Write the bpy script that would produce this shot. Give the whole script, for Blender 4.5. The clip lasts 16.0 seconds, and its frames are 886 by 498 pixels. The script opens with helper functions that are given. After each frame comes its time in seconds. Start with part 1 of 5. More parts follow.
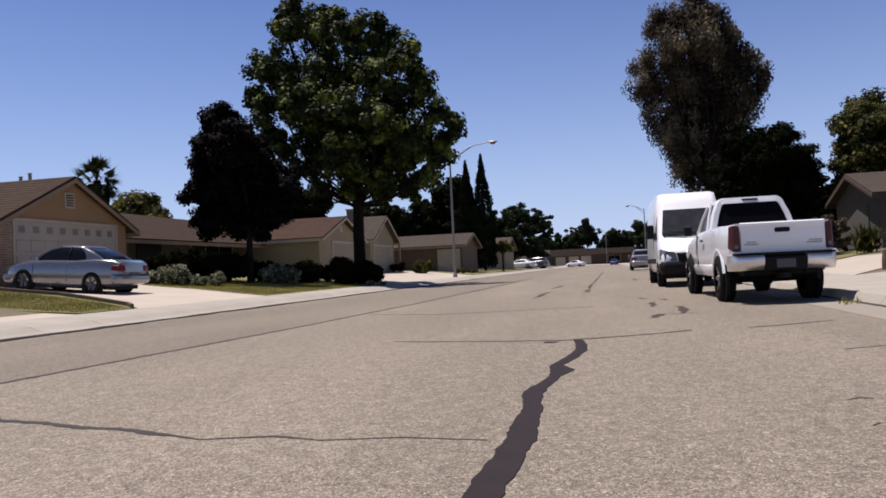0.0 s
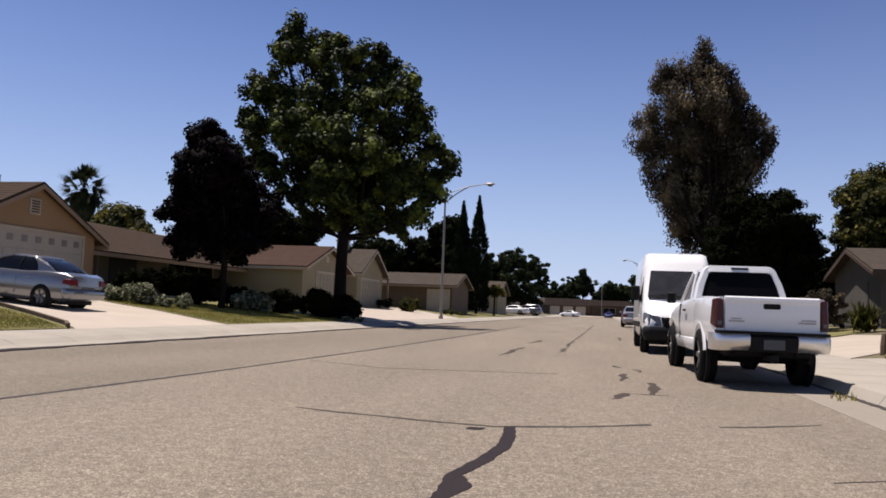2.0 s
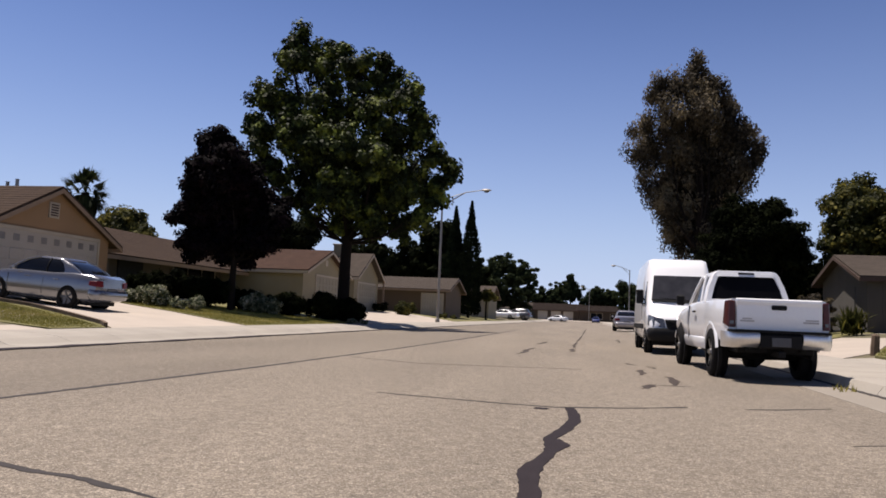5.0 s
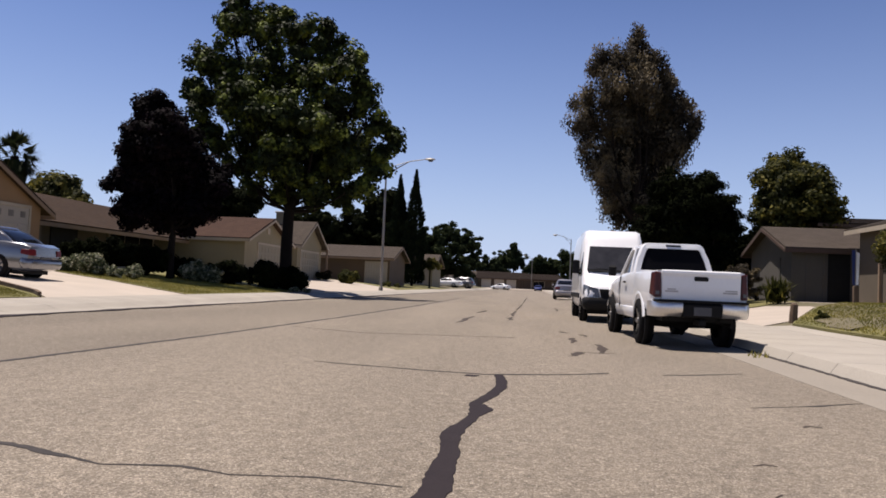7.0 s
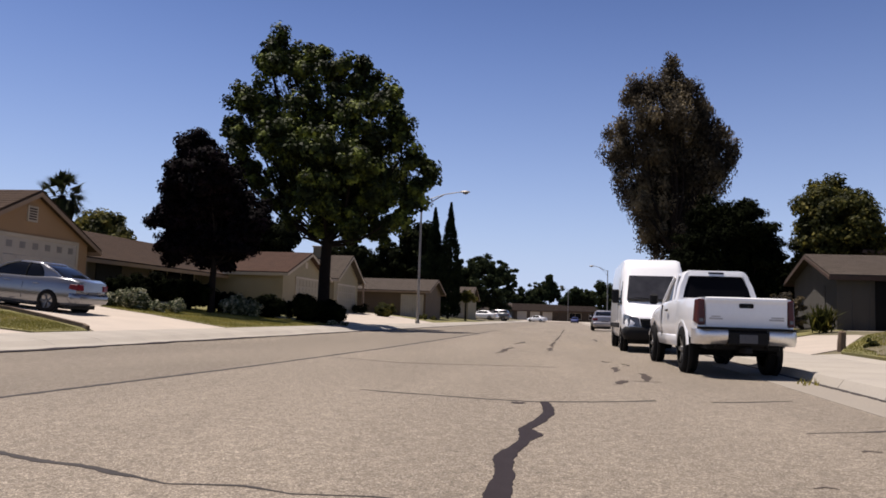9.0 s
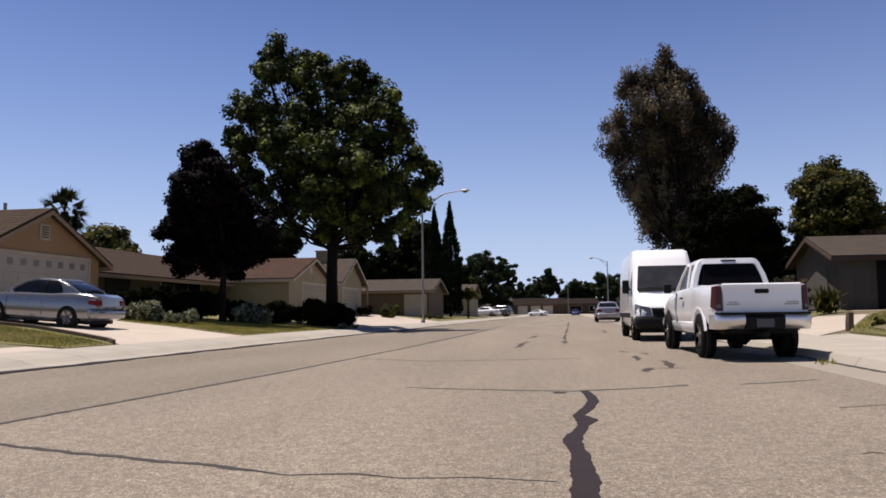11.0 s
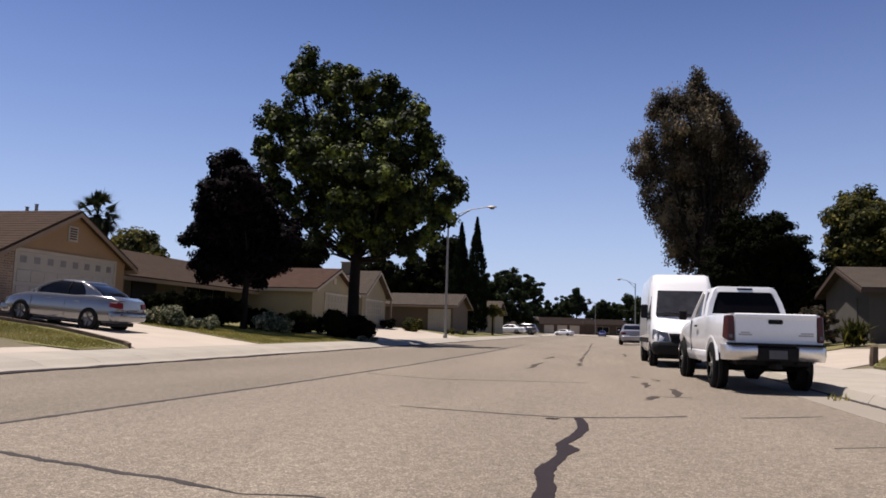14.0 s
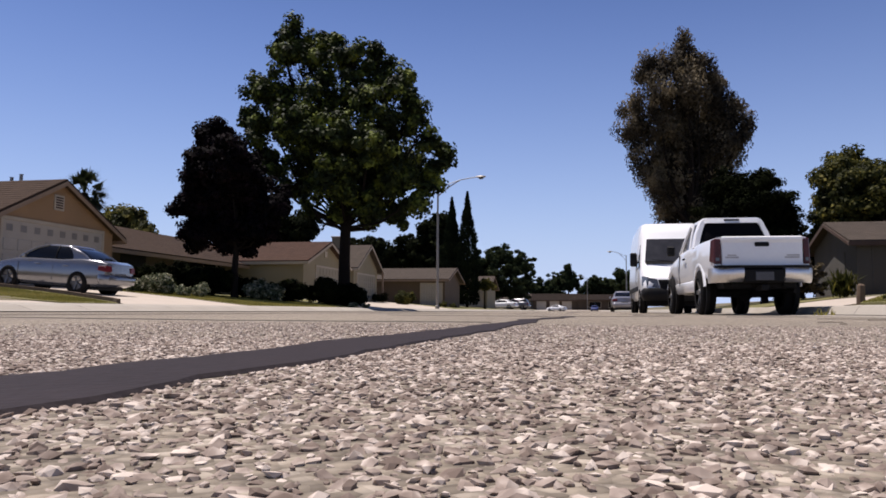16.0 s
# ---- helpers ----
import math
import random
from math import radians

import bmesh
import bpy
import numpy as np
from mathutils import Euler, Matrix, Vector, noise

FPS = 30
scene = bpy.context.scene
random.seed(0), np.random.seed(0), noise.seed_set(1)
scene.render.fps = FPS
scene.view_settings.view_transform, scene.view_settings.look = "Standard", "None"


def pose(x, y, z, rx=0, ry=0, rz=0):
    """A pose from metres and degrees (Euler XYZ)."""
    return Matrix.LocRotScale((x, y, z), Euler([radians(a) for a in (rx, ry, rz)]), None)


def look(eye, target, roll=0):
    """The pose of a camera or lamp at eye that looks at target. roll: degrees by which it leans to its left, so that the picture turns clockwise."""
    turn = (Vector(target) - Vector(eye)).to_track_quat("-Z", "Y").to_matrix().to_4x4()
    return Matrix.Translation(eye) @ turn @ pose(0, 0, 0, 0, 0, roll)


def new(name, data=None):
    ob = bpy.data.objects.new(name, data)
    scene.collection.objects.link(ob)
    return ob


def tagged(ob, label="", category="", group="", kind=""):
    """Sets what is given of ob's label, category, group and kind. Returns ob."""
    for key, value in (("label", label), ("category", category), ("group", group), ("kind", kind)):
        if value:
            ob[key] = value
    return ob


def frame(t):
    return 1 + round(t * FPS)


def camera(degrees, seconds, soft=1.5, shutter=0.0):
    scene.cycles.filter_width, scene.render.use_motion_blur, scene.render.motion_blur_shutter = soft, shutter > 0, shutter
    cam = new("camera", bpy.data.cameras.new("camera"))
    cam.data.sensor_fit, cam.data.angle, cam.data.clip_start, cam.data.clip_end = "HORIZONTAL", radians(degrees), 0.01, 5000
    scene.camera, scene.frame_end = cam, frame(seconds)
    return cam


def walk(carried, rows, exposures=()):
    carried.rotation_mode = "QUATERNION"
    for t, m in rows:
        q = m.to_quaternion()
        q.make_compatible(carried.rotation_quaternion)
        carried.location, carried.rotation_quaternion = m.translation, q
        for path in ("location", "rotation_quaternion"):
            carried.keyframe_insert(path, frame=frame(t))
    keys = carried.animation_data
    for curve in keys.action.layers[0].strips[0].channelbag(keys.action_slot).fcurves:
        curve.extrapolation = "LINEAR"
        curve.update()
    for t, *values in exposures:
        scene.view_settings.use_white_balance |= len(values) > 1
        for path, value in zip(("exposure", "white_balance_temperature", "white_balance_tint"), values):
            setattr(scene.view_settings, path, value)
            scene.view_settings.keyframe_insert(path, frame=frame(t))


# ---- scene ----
# ---- camera and its way ----
cam = camera(61.0, 16.0, soft=1.7)
walk(cam, [
    (0, look((0.430, -0.170, 0.732), (-1.682, 9.601, 1.008), -2.69)),
    (0.5, look((0.014, -0.081, 0.768), (-2.088, 9.694, 0.618), -10.28)),
    (1, look((0.179, 0.442, 0.852), (-1.924, 10.174, 1.787), -4.65)),
    (1.5, look((0.531, 0.889, 0.947), (-1.454, 10.656, 1.768), -0.14)),
    (2, look((0.817, 1.186, 0.915), (-1.273, 10.934, 1.695), 2.21)),
    (2.5, look((0.973, 1.326, 0.815), (-1.124, 11.026, 2.048), 2.92)),
    (3, look((0.962, 1.362, 0.767), (-1.032, 11.095, 1.912), 4.26)),
    (3.5, look((0.776, 1.219, 0.739), (-1.295, 10.951, 1.735), 4.73)),
    (6, look((0.172, -0.326, 0.857), (-1.529, 9.502, 1.582), 0.49)),
    (6.5, look((0.324, -0.112, 0.841), (-0.863, 9.801, 1.411), 2.57)),
    (7, look((0.398, -0.142, 0.857), (-0.775, 9.778, 1.314), 2.51)),
    (7.5, look((0.370, -0.221, 0.824), (-0.956, 9.686, 1.123), 1.38)),
    (8, look((0.327, -0.111, 0.761), (-0.997, 9.790, 1.219), -0.94)),
    (8.5, look((0.338, -0.229, 0.790), (-1.234, 9.603, 1.714), 2.81)),
    (9, look((0.319, -0.218, 0.799), (-1.321, 9.608, 1.675), 1.99)),
    (11.5, look((-0.097, -0.861, 0.798), (-1.737, 8.969, 1.624), -1.15)),
    (12, look((-0.110, -0.996, 0.853), (-2.010, 8.812, 1.281), -1.07)),
    (12.5, look((-0.090, -0.999, 0.879), (-2.082, 8.793, 1.253), -1.11)),
    (13, look((0.018, -0.823, 0.864), (-1.966, 8.954, 1.551), -0.68)),
    (13.5, look((0.138, -0.652, 0.862), (-1.784, 9.123, 1.727), 0.42)),
    (14, look((0.270, -0.568, 0.848), (-1.707, 9.179, 1.896), 1.72)),
    (14.5, look((0.366, -0.606, 0.869), (-1.792, 9.117, 1.766), 2.51)),
    (15, look((0.404, -0.571, 0.790), (-1.688, 9.173, 1.614), 1.71)),
    (15.5, look((0.371, -0.792, 0.402), (-1.688, 8.992, 0.531), 1.76)),
    (16, look((0.334, -0.465, 0.056), (-1.531, 9.326, 0.869), 0.27)),
], exposures=[(0.0, 0.25, 6380, 18.0), (1.5, 0.29, 6650, 17.0), (14.5, 0.29, 6650, 17.0), (16.0, 0.31, 6450, 18.0)])

# ---- daylight ----
SUN = Vector((-0.28, 0.14, 1.0)).normalized()
world = bpy.data.worlds.new("world")
scene.world = world
world.use_nodes = True
wn, wl = world.node_tree.nodes, world.node_tree.links
sky = wn.new("ShaderNodeTexSky")
sky.sky_type, sky.sun_disc = "NISHITA", False
sky.sun_elevation, sky.sun_rotation = math.asin(SUN.z), math.atan2(SUN.x, SUN.y)
sky.altitude, sky.air_density, sky.dust_density, sky.ozone_density = 0.0, 1.0, 0.5, 1.0
clear = wn.new("ShaderNodeMix")
clear.data_type, clear.blend_type = "RGBA", "MULTIPLY"
clear.inputs[0].default_value, clear.inputs[7].default_value = 1.0, (0.60, 0.70, 0.92, 1)
deep = wn.new("ShaderNodeGamma")
deep.inputs[1].default_value = 1.35
wl.new(sky.outputs[0], deep.inputs[0]), wl.new(deep.outputs[0], clear.inputs[6])
# pale summer haze, which thickens smoothly towards the horizon all round
way = wn.new("ShaderNodeTexCoord")
split = wn.new("ShaderNodeSeparateXYZ")
wl.new(way.outputs["Generated"], split.inputs[0])
fall = wn.new("ShaderNodeMapRange")
fall.inputs[1].default_value, fall.inputs[2].default_value, fall.inputs[3].default_value, fall.inputs[4].default_value = 0.0, 1.0, 1.0, 0.0
wl.new(split.outputs[2], fall.inputs[0])
power = wn.new("ShaderNodeMath")
power.operation, power.inputs[1].default_value = "POWER", 5.0
wl.new(fall.outputs[0], power.inputs[0])
# the clear summer sky deepens towards the zenith
deepen = wn.new("ShaderNodeMapRange")
deepen.interpolation_type = "SMOOTHSTEP"
deepen.inputs[1].default_value, deepen.inputs[2].default_value, deepen.inputs[3].default_value, deepen.inputs[4].default_value = 0.28, 0.85, 1.0, 0.4
wl.new(split.outputs[2], deepen.inputs[0])
dome = wn.new("ShaderNodeVectorMath")
dome.operation = "SCALE"
wl.new(clear.outputs[2], dome.inputs[0]), wl.new(deepen.outputs[0], dome.inputs["Scale"])
haze = wn.new("ShaderNodeMix")
haze.data_type, haze.inputs[7].default_value = "RGBA", (9.5, 11.9, 16.4, 1)
wl.new(power.outputs[0], haze.inputs[0]), wl.new(dome.outputs[0], haze.inputs[6]), wl.new(haze.outputs[2], wn["Background"].inputs[0])
wn["Background"].inputs[1].default_value = 0.047
sun = new("sun", bpy.data.lights.new("sun", "SUN"))
sun.data.energy, sun.data.angle, sun.data.color = 5.0, radians(0.53), (1.0, 0.95, 0.87)
sun.matrix_world = look(SUN * 50, (0, 0, 0))


# ---- materials ----
def mat(name, c, c2=None, rough=0.8, coarse=1.5, fine=40.0, mix=0.5, bump=0.0, bump_scale=None, metal=0.0, spec=0.4, coat=0.0, stretch=(1, 1, 1), rand=0.0):
    """Two tones laid out by coarse stains and fine grain; bump is in metres."""
    m = bpy.data.materials.new(name)
    m.use_nodes = True
    nt = m.node_tree
    n, l = nt.nodes, nt.links
    b = n["Principled BSDF"]
    b.inputs["Roughness"].default_value, b.inputs["Metallic"].default_value = rough, metal
    b.inputs["Specular IOR Level"].default_value, b.inputs["Coat Weight"].default_value = spec, coat
    c2 = c2 or tuple(v * 0.72 for v in c)
    tc, mp = n.new("ShaderNodeTexCoord"), n.new("ShaderNodeMapping")
    mp.inputs["Scale"].default_value = stretch
    l.new(tc.outputs["Object"], mp.inputs[0])
    a, f = n.new("ShaderNodeTexNoise"), n.new("ShaderNodeTexNoise")
    a.inputs["Scale"].default_value, a.inputs["Detail"].default_value = coarse, 5.0
    f.inputs["Scale"].default_value, f.inputs["Detail"].default_value = fine, 3.0
    l.new(mp.outputs[0], a.inputs[0]), l.new(mp.outputs[0], f.inputs[0])
    add = n.new("ShaderNodeMath")
    add.operation = "ADD"
    l.new(a.outputs[0], add.inputs[0]), l.new(f.outputs[0], add.inputs[1])
    mr = n.new("ShaderNodeMapRange")
    mr.inputs[1].default_value, mr.inputs[2].default_value = 1.0 - mix * 0.6, 1.0 + mix * 0.6
    l.new(add.outputs[0], mr.inputs[0])
    cm = n.new("ShaderNodeMix")
    cm.data_type = "RGBA"
    cm.inputs[6].default_value, cm.inputs[7].default_value = (*c2, 1), (*c, 1)
    l.new(mr.outputs[0], cm.inputs[0])
    out = cm.outputs[2]
    if rand:
        oi, hs = n.new("ShaderNodeObjectInfo"), n.new("ShaderNodeHueSaturation")
        r2 = n.new("ShaderNodeMapRange")
        r2.inputs[3].default_value, r2.inputs[4].default_value = 1 - rand, 1 + rand
        l.new(oi.outputs["Random"], r2.inputs[0]), l.new(r2.outputs[0], hs.inputs["Value"]), l.new(out, hs.inputs["Color"])
        out = hs.outputs[0]
    l.new(out, b.inputs["Base Color"])
    if bump:
        bp = n.new("ShaderNodeBump")
        bp.inputs["Distance"].default_value = bump
        src = f
        if bump_scale:
            src = n.new("ShaderNodeTexNoise")
            src.inputs["Scale"].default_value, src.inputs["Detail"].default_value = bump_scale, 4.0
            l.new(mp.outputs[0], src.inputs[0])
        l.new(src.outputs[0], bp.inputs["Height"]), l.new(bp.outputs[0], b.inputs["Normal"])
    return m


def leaf_mat(name, dark, mid, light, trans=0.35, rough=0.65, spec=0.12, clump=1.1, share=0.25):
    m = bpy.data.materials.new(name)
    m.use_nodes = True
    n, l = m.node_tree.nodes, m.node_tree.links
    b = n["Principled BSDF"]
    b.inputs["Roughness"].default_value, b.inputs["Specular IOR Level"].default_value = rough, spec
    g, cr = n.new("ShaderNodeNewGeometry"), n.new("ShaderNodeValToRGB")
    e = cr.color_ramp.elements
    e[0].color, e[1].color = (*dark, 1), (*light, 1)
    k = e.new(0.6)
    k.color = (*mid, 1)
    # each bough keeps a tone of its own, each leaf strays a little from it
    tc, no = n.new("ShaderNodeTexCoord"), n.new("ShaderNodeTexNoise")
    no.inputs["Scale"].default_value, no.inputs["Detail"].default_value = clump, 2.0
    l.new(tc.outputs["Object"], no.inputs[0])
    wide_, own, both = n.new("ShaderNodeMapRange"), n.new("ShaderNodeMath"), n.new("ShaderNodeMath")
    wide_.inputs[1].default_value, wide_.inputs[2].default_value, wide_.inputs[3].default_value, wide_.inputs[4].default_value = 0.33, 0.67, -share, 1.0 - share
    wide_.clamp = False
    own.operation, own.inputs[1].default_value, both.operation, both.use_clamp = "MULTIPLY", 2 * share, "ADD", True
    l.new(no.outputs[0], wide_.inputs[0]), l.new(g.outputs["Random Per Island"], own.inputs[0])
    l.new(wide_.outputs[0], both.inputs[0]), l.new(own.outputs[0], both.inputs[1])
    l.new(both.outputs[0], cr.inputs[0])
    l.new(cr.outputs[0], b.inputs["Base Color"])
    t, mx = n.new("ShaderNodeBsdfTranslucent"), n.new("ShaderNodeMixShader")
    l.new(cr.outputs[0], t.inputs[0])
    mx.inputs[0].default_value = trans
    l.new(b.outputs[0], mx.inputs[1]), l.new(t.outputs[0], mx.inputs[2])
    l.new(mx.outputs[0], n["Material Output"].inputs[0])
    return m


def asphalt(name, f=1.0):
    """Worn chip seal: pale stones in a darker binder, with broad stains."""
    m = bpy.data.materials.new(name)
    m.use_nodes = True
    n, l = m.node_tree.nodes, m.node_tree.links
    b = n["Principled BSDF"]
    b.inputs["Roughness"].default_value, b.inputs["Specular IOR Level"].default_value = 0.85, 0.25
    tc = n.new("ShaderNodeTexCoord")
    v = n.new("ShaderNodeTexVoronoi")
    v.inputs["Scale"].default_value = 120.0
    l.new(tc.outputs["Object"], v.inputs[0])
    stone = n.new("ShaderNodeValToRGB")
    e = stone.color_ramp.elements
    e[0].color, e[1].color = (0.147 * f, 0.122 * f, 0.094 * f, 1), (0.385 * f, 0.333 * f, 0.27 * f, 1)
    for p, c in ((0.35, (0.203, 0.171, 0.130)), (0.75, (0.259, 0.219, 0.169))):
        k = e.new(p)
        k.color = (*[q * f for q in c], 1)
    sep = n.new("ShaderNodeSeparateColor")
    l.new(v.outputs["Color"], sep.inputs[0]), l.new(sep.outputs[0], stone.inputs[0])
    gap = n.new("ShaderNodeMapRange")
    gap.inputs[1].default_value, gap.inputs[2].default_value, gap.inputs[3].default_value, gap.inputs[4].default_value = 0.45, 0.75, 1.0, 0.7
    l.new(v.outputs["Distance"], gap.inputs[0])
    # patches where more binder shows, and long wheel tracks
    a = n.new("ShaderNodeTexNoise")
    a.inputs["Scale"].default_value, a.inputs["Detail"].default_value = 0.55, 6.0
    mp = n.new("ShaderNodeMapping")
    mp.inputs["Scale"].default_value = (1.0, 0.22, 1.0)
    l.new(tc.outputs["Object"], mp.inputs[0]), l.new(mp.outputs[0], a.inputs[0])
    stain = n.new("ShaderNodeMapRange")
    stain.inputs[1].default_value, stain.inputs[2].default_value, stain.inputs[3].default_value, stain.inputs[4].default_value = 0.3, 0.7, 0.86, 1.1
    l.new(a.outputs[0], stain.inputs[0])
    d = n.new("ShaderNodeTexNoise")
    d.inputs["Scale"].default_value, d.inputs["Detail"].default_value = 9.0, 5.0
    l.new(tc.outputs["Object"], d.inputs[0])
    mott = n.new("ShaderNodeMapRange")
    mott.inputs[1].default_value, mott.inputs[2].default_value, mott.inputs[3].default_value, mott.inputs[4].default_value = 0.3, 0.7, 0.88, 1.1
    l.new(d.outputs[0], mott.inputs[0])
    # single pale and dark stones that stand out from afar
    big = n.new("ShaderNodeTexVoronoi")
    big.inputs["Scale"].default_value = 38.0
    l.new(tc.outputs["Object"], big.inputs[0])
    bsep, pick = n.new("ShaderNodeSeparateColor"), n.new("ShaderNodeMapRange")
    l.new(big.outputs["Color"], bsep.inputs[0]), l.new(bsep.outputs[1], pick.inputs[0])
    pick.inputs[3].default_value, pick.inputs[4].default_value = 0.84, 1.17
    m1, m2, m3 = n.new("ShaderNodeMath"), n.new("ShaderNodeMath"), n.new("ShaderNodeMath")
    m1.operation = m2.operation = m3.operation = "MULTIPLY"
    l.new(gap.outputs[0], m1.inputs[0]), l.new(stain.outputs[0], m1.inputs[1])
    l.new(m1.outputs[0], m2.inputs[0]), l.new(mott.outputs[0], m2.inputs[1])
    hs = n.new("ShaderNodeHueSaturation")
    l.new(stone.outputs[0], hs.inputs["Color"]), l.new(m2.outputs[0], m3.inputs[0]), l.new(pick.outputs[0], m3.inputs[1]), l.new(m3.outputs[0], hs.inputs["Value"])
    l.new(hs.outputs[0], b.inputs["Base Color"])
    bp = n.new("ShaderNodeBump")
    bp.inputs["Distance"].default_value, bp.invert = 0.004, True
    l.new(v.outputs["Distance"], bp.inputs["Height"]), l.new(bp.outputs[0], b.inputs["Normal"])
    return m


M_ROAD = asphalt("chip_seal_asphalt", 1.06)
M_ROAD_W = asphalt("older_chip_seal", 0.95)
M_TAR = mat("crack_sealant", (0.034, 0.026, 0.028), (0.020, 0.016, 0.017), rough=0.8, spec=0.12, coarse=6, fine=90, mix=0.8, bump=0.002)
M_TAR2 = mat("worn_crack_sealant", (0.085, 0.068, 0.058), (0.045, 0.036, 0.032), rough=0.85, spec=0.12, coarse=8, fine=60, mix=0.8, bump=0.002)
M_GUTTER = mat("dirty_concrete", (0.30, 0.265, 0.215), (0.215, 0.19, 0.155), rough=0.9, coarse=1.2, fine=50, mix=0.9, bump=0.002, stretch=(1, 0.4, 1))
M_CRACK = mat("road_crack", (0.05, 0.042, 0.038), (0.03, 0.026, 0.024), rough=0.9, coarse=6, fine=80)
M_CONC = mat("concrete", (0.37, 0.335, 0.28), (0.29, 0.262, 0.22), rough=0.85, coarse=0.9, fine=55, bump=0.002, rand=0.05)
M_DRIVE = mat("drive_concrete", (0.46, 0.395, 0.325), (0.37, 0.32, 0.265), rough=0.85, coarse=0.7, fine=50, bump=0.002, rand=0.04)
M_LAWN = mat("lawn", (0.215, 0.185, 0.066), (0.10, 0.102, 0.036), rough=0.95, coarse=0.5, fine=16, mix=0.75, bump=0.02, bump_scale=45)
# Wing wall: the deep porch shade is put into this stucco colour.
M_WING = mat("porch_shade_stucco", (0.105, 0.085, 0.063), (0.08, 0.066, 0.05), rough=0.9, coarse=0.8, fine=70, bump=0.004)
M_DRY = mat("dry_ground", (0.17, 0.14, 0.085), (0.09, 0.085, 0.045), rough=0.95, coarse=0.4, fine=12, bump=0.03, bump_scale=8)
M_TAN = mat("tan_stucco", (0.33, 0.20, 0.105), (0.27, 0.165, 0.085), rough=0.9, coarse=0.8, fine=70, bump=0.004)
M_CREAM = mat("cream_stucco", (0.29, 0.245, 0.155), (0.235, 0.20, 0.125), rough=0.9, coarse=0.6, fine=70, bump=0.004)
M_GREY = mat("grey_stucco", (0.098, 0.09, 0.078), (0.074, 0.068, 0.06), rough=0.9, coarse=0.8, fine=70, bump=0.004)
M_BRN = mat("brown_stucco", (0.125, 0.085, 0.053), (0.095, 0.066, 0.042), rough=0.9, coarse=0.8, fine=70, bump=0.004)
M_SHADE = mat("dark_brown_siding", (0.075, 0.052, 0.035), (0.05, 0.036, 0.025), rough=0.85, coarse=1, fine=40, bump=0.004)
M_DOOR2 = mat("cream_door_paint", (0.31, 0.27, 0.19), (0.26, 0.225, 0.16), rough=0.7, coarse=1.2, fine=30)
M_BEIGE = mat("beige_grey_stucco", (0.145, 0.118, 0.088), (0.115, 0.094, 0.070), rough=0.9, coarse=0.8, fine=70, bump=0.004)
M_DARKRIM = mat("dull_alloy", (0.13, 0.13, 0.135), (0.08, 0.08, 0.085), rough=0.45, coarse=5, fine=50, metal=0.8)
M_TRIM = mat("painted_trim", (0.46, 0.39, 0.30), (0.38, 0.32, 0.24), rough=0.7, coarse=2, fine=40)
M_BROWNTRIM = mat("brown_fascia", (0.30, 0.21, 0.14), (0.24, 0.165, 0.11), rough=0.75, coarse=2, fine=40)
M_DARKTRIM = mat("dark_fascia", (0.09, 0.055, 0.04), rough=0.7, coarse=2, fine=40)
M_WHITE = mat("white_door_paint", (0.42, 0.37, 0.31), (0.36, 0.315, 0.26), rough=0.6, coarse=1.2, fine=30)
M_ROOF = mat("brown_shingle", (0.070, 0.046, 0.032), (0.036, 0.024, 0.017), rough=0.9, coarse=2.2, fine=18, mix=0.8, bump=0.012, bump_scale=16, spec=0.1, rand=0.12)
M_ROOFG = mat("grey_shingle", (0.090, 0.072, 0.058), (0.050, 0.041, 0.034), rough=0.9, coarse=2.2, fine=18, mix=0.8, bump=0.012, bump_scale=16, spec=0.1, rand=0.12)
M_ROOFD = mat("dark_shingle", (0.026, 0.018, 0.014), (0.014, 0.010, 0.008), rough=0.9, coarse=2.2, fine=18, mix=0.8, bump=0.012, bump_scale=16, spec=0.1)
M_ROOFR = mat("red_brown_shingle", (0.082, 0.047, 0.034), (0.048, 0.029, 0.021), rough=0.9, coarse=2.2, fine=18, mix=0.8, bump=0.012, bump_scale=16, spec=0.1, rand=0.12)
M_BRICK = mat("brick", (0.35, 0.23, 0.15), (0.24, 0.15, 0.10), rough=0.9, coarse=3, fine=40, bump=0.004, rand=0.18)
M_GLASSD = mat("window_glass", (0.012, 0.014, 0.018), (0.01, 0.011, 0.014), rough=0.06, coarse=1, fine=3, spec=0.25)
M_PANE = mat("frosted_pane", (0.24, 0.215, 0.19), rough=0.3, coarse=2, fine=20)
M_BACKLIGHT = mat("tinted_glass", (0.008, 0.008, 0.009), (0.006, 0.006, 0.007), rough=0.12, coarse=1, fine=3, spec=0.06)
M_LAMP2 = mat("red_lens", (0.15, 0.008, 0.012), (0.09, 0.006, 0.008), rough=0.3, coarse=8, fine=60, spec=0.2)
M_SCREEN = mat("windscreen_glass", (0.05, 0.05, 0.054), (0.022, 0.022, 0.025), rough=0.06, coarse=1.6, fine=5, mix=0.9, spec=0.5)
M_CARGLASS = mat("car_glass", (0.008, 0.009, 0.012), (0.006, 0.007, 0.009), rough=0.05, coarse=1, fine=3, spec=0.28)
# Bark darkened so that trunks carry the crown's shade in their colour.
M_BARK = mat("bark", (0.022, 0.016, 0.013), (0.010, 0.008, 0.0065), rough=0.95, coarse=3, fine=22, mix=0.8, bump=0.02, bump_scale=14, stretch=(1, 1, 0.25), spec=0.1)
M_STEEL = mat("galvanised_steel", (0.30, 0.28, 0.255), (0.24, 0.225, 0.205), rough=0.5, coarse=1.5, fine=25, metal=0.35)
M_WPAINT = mat("white_car_paint", (0.87, 0.87, 0.86), (0.83, 0.83, 0.83), rough=0.28, coarse=1.2, fine=20, coat=0.6)
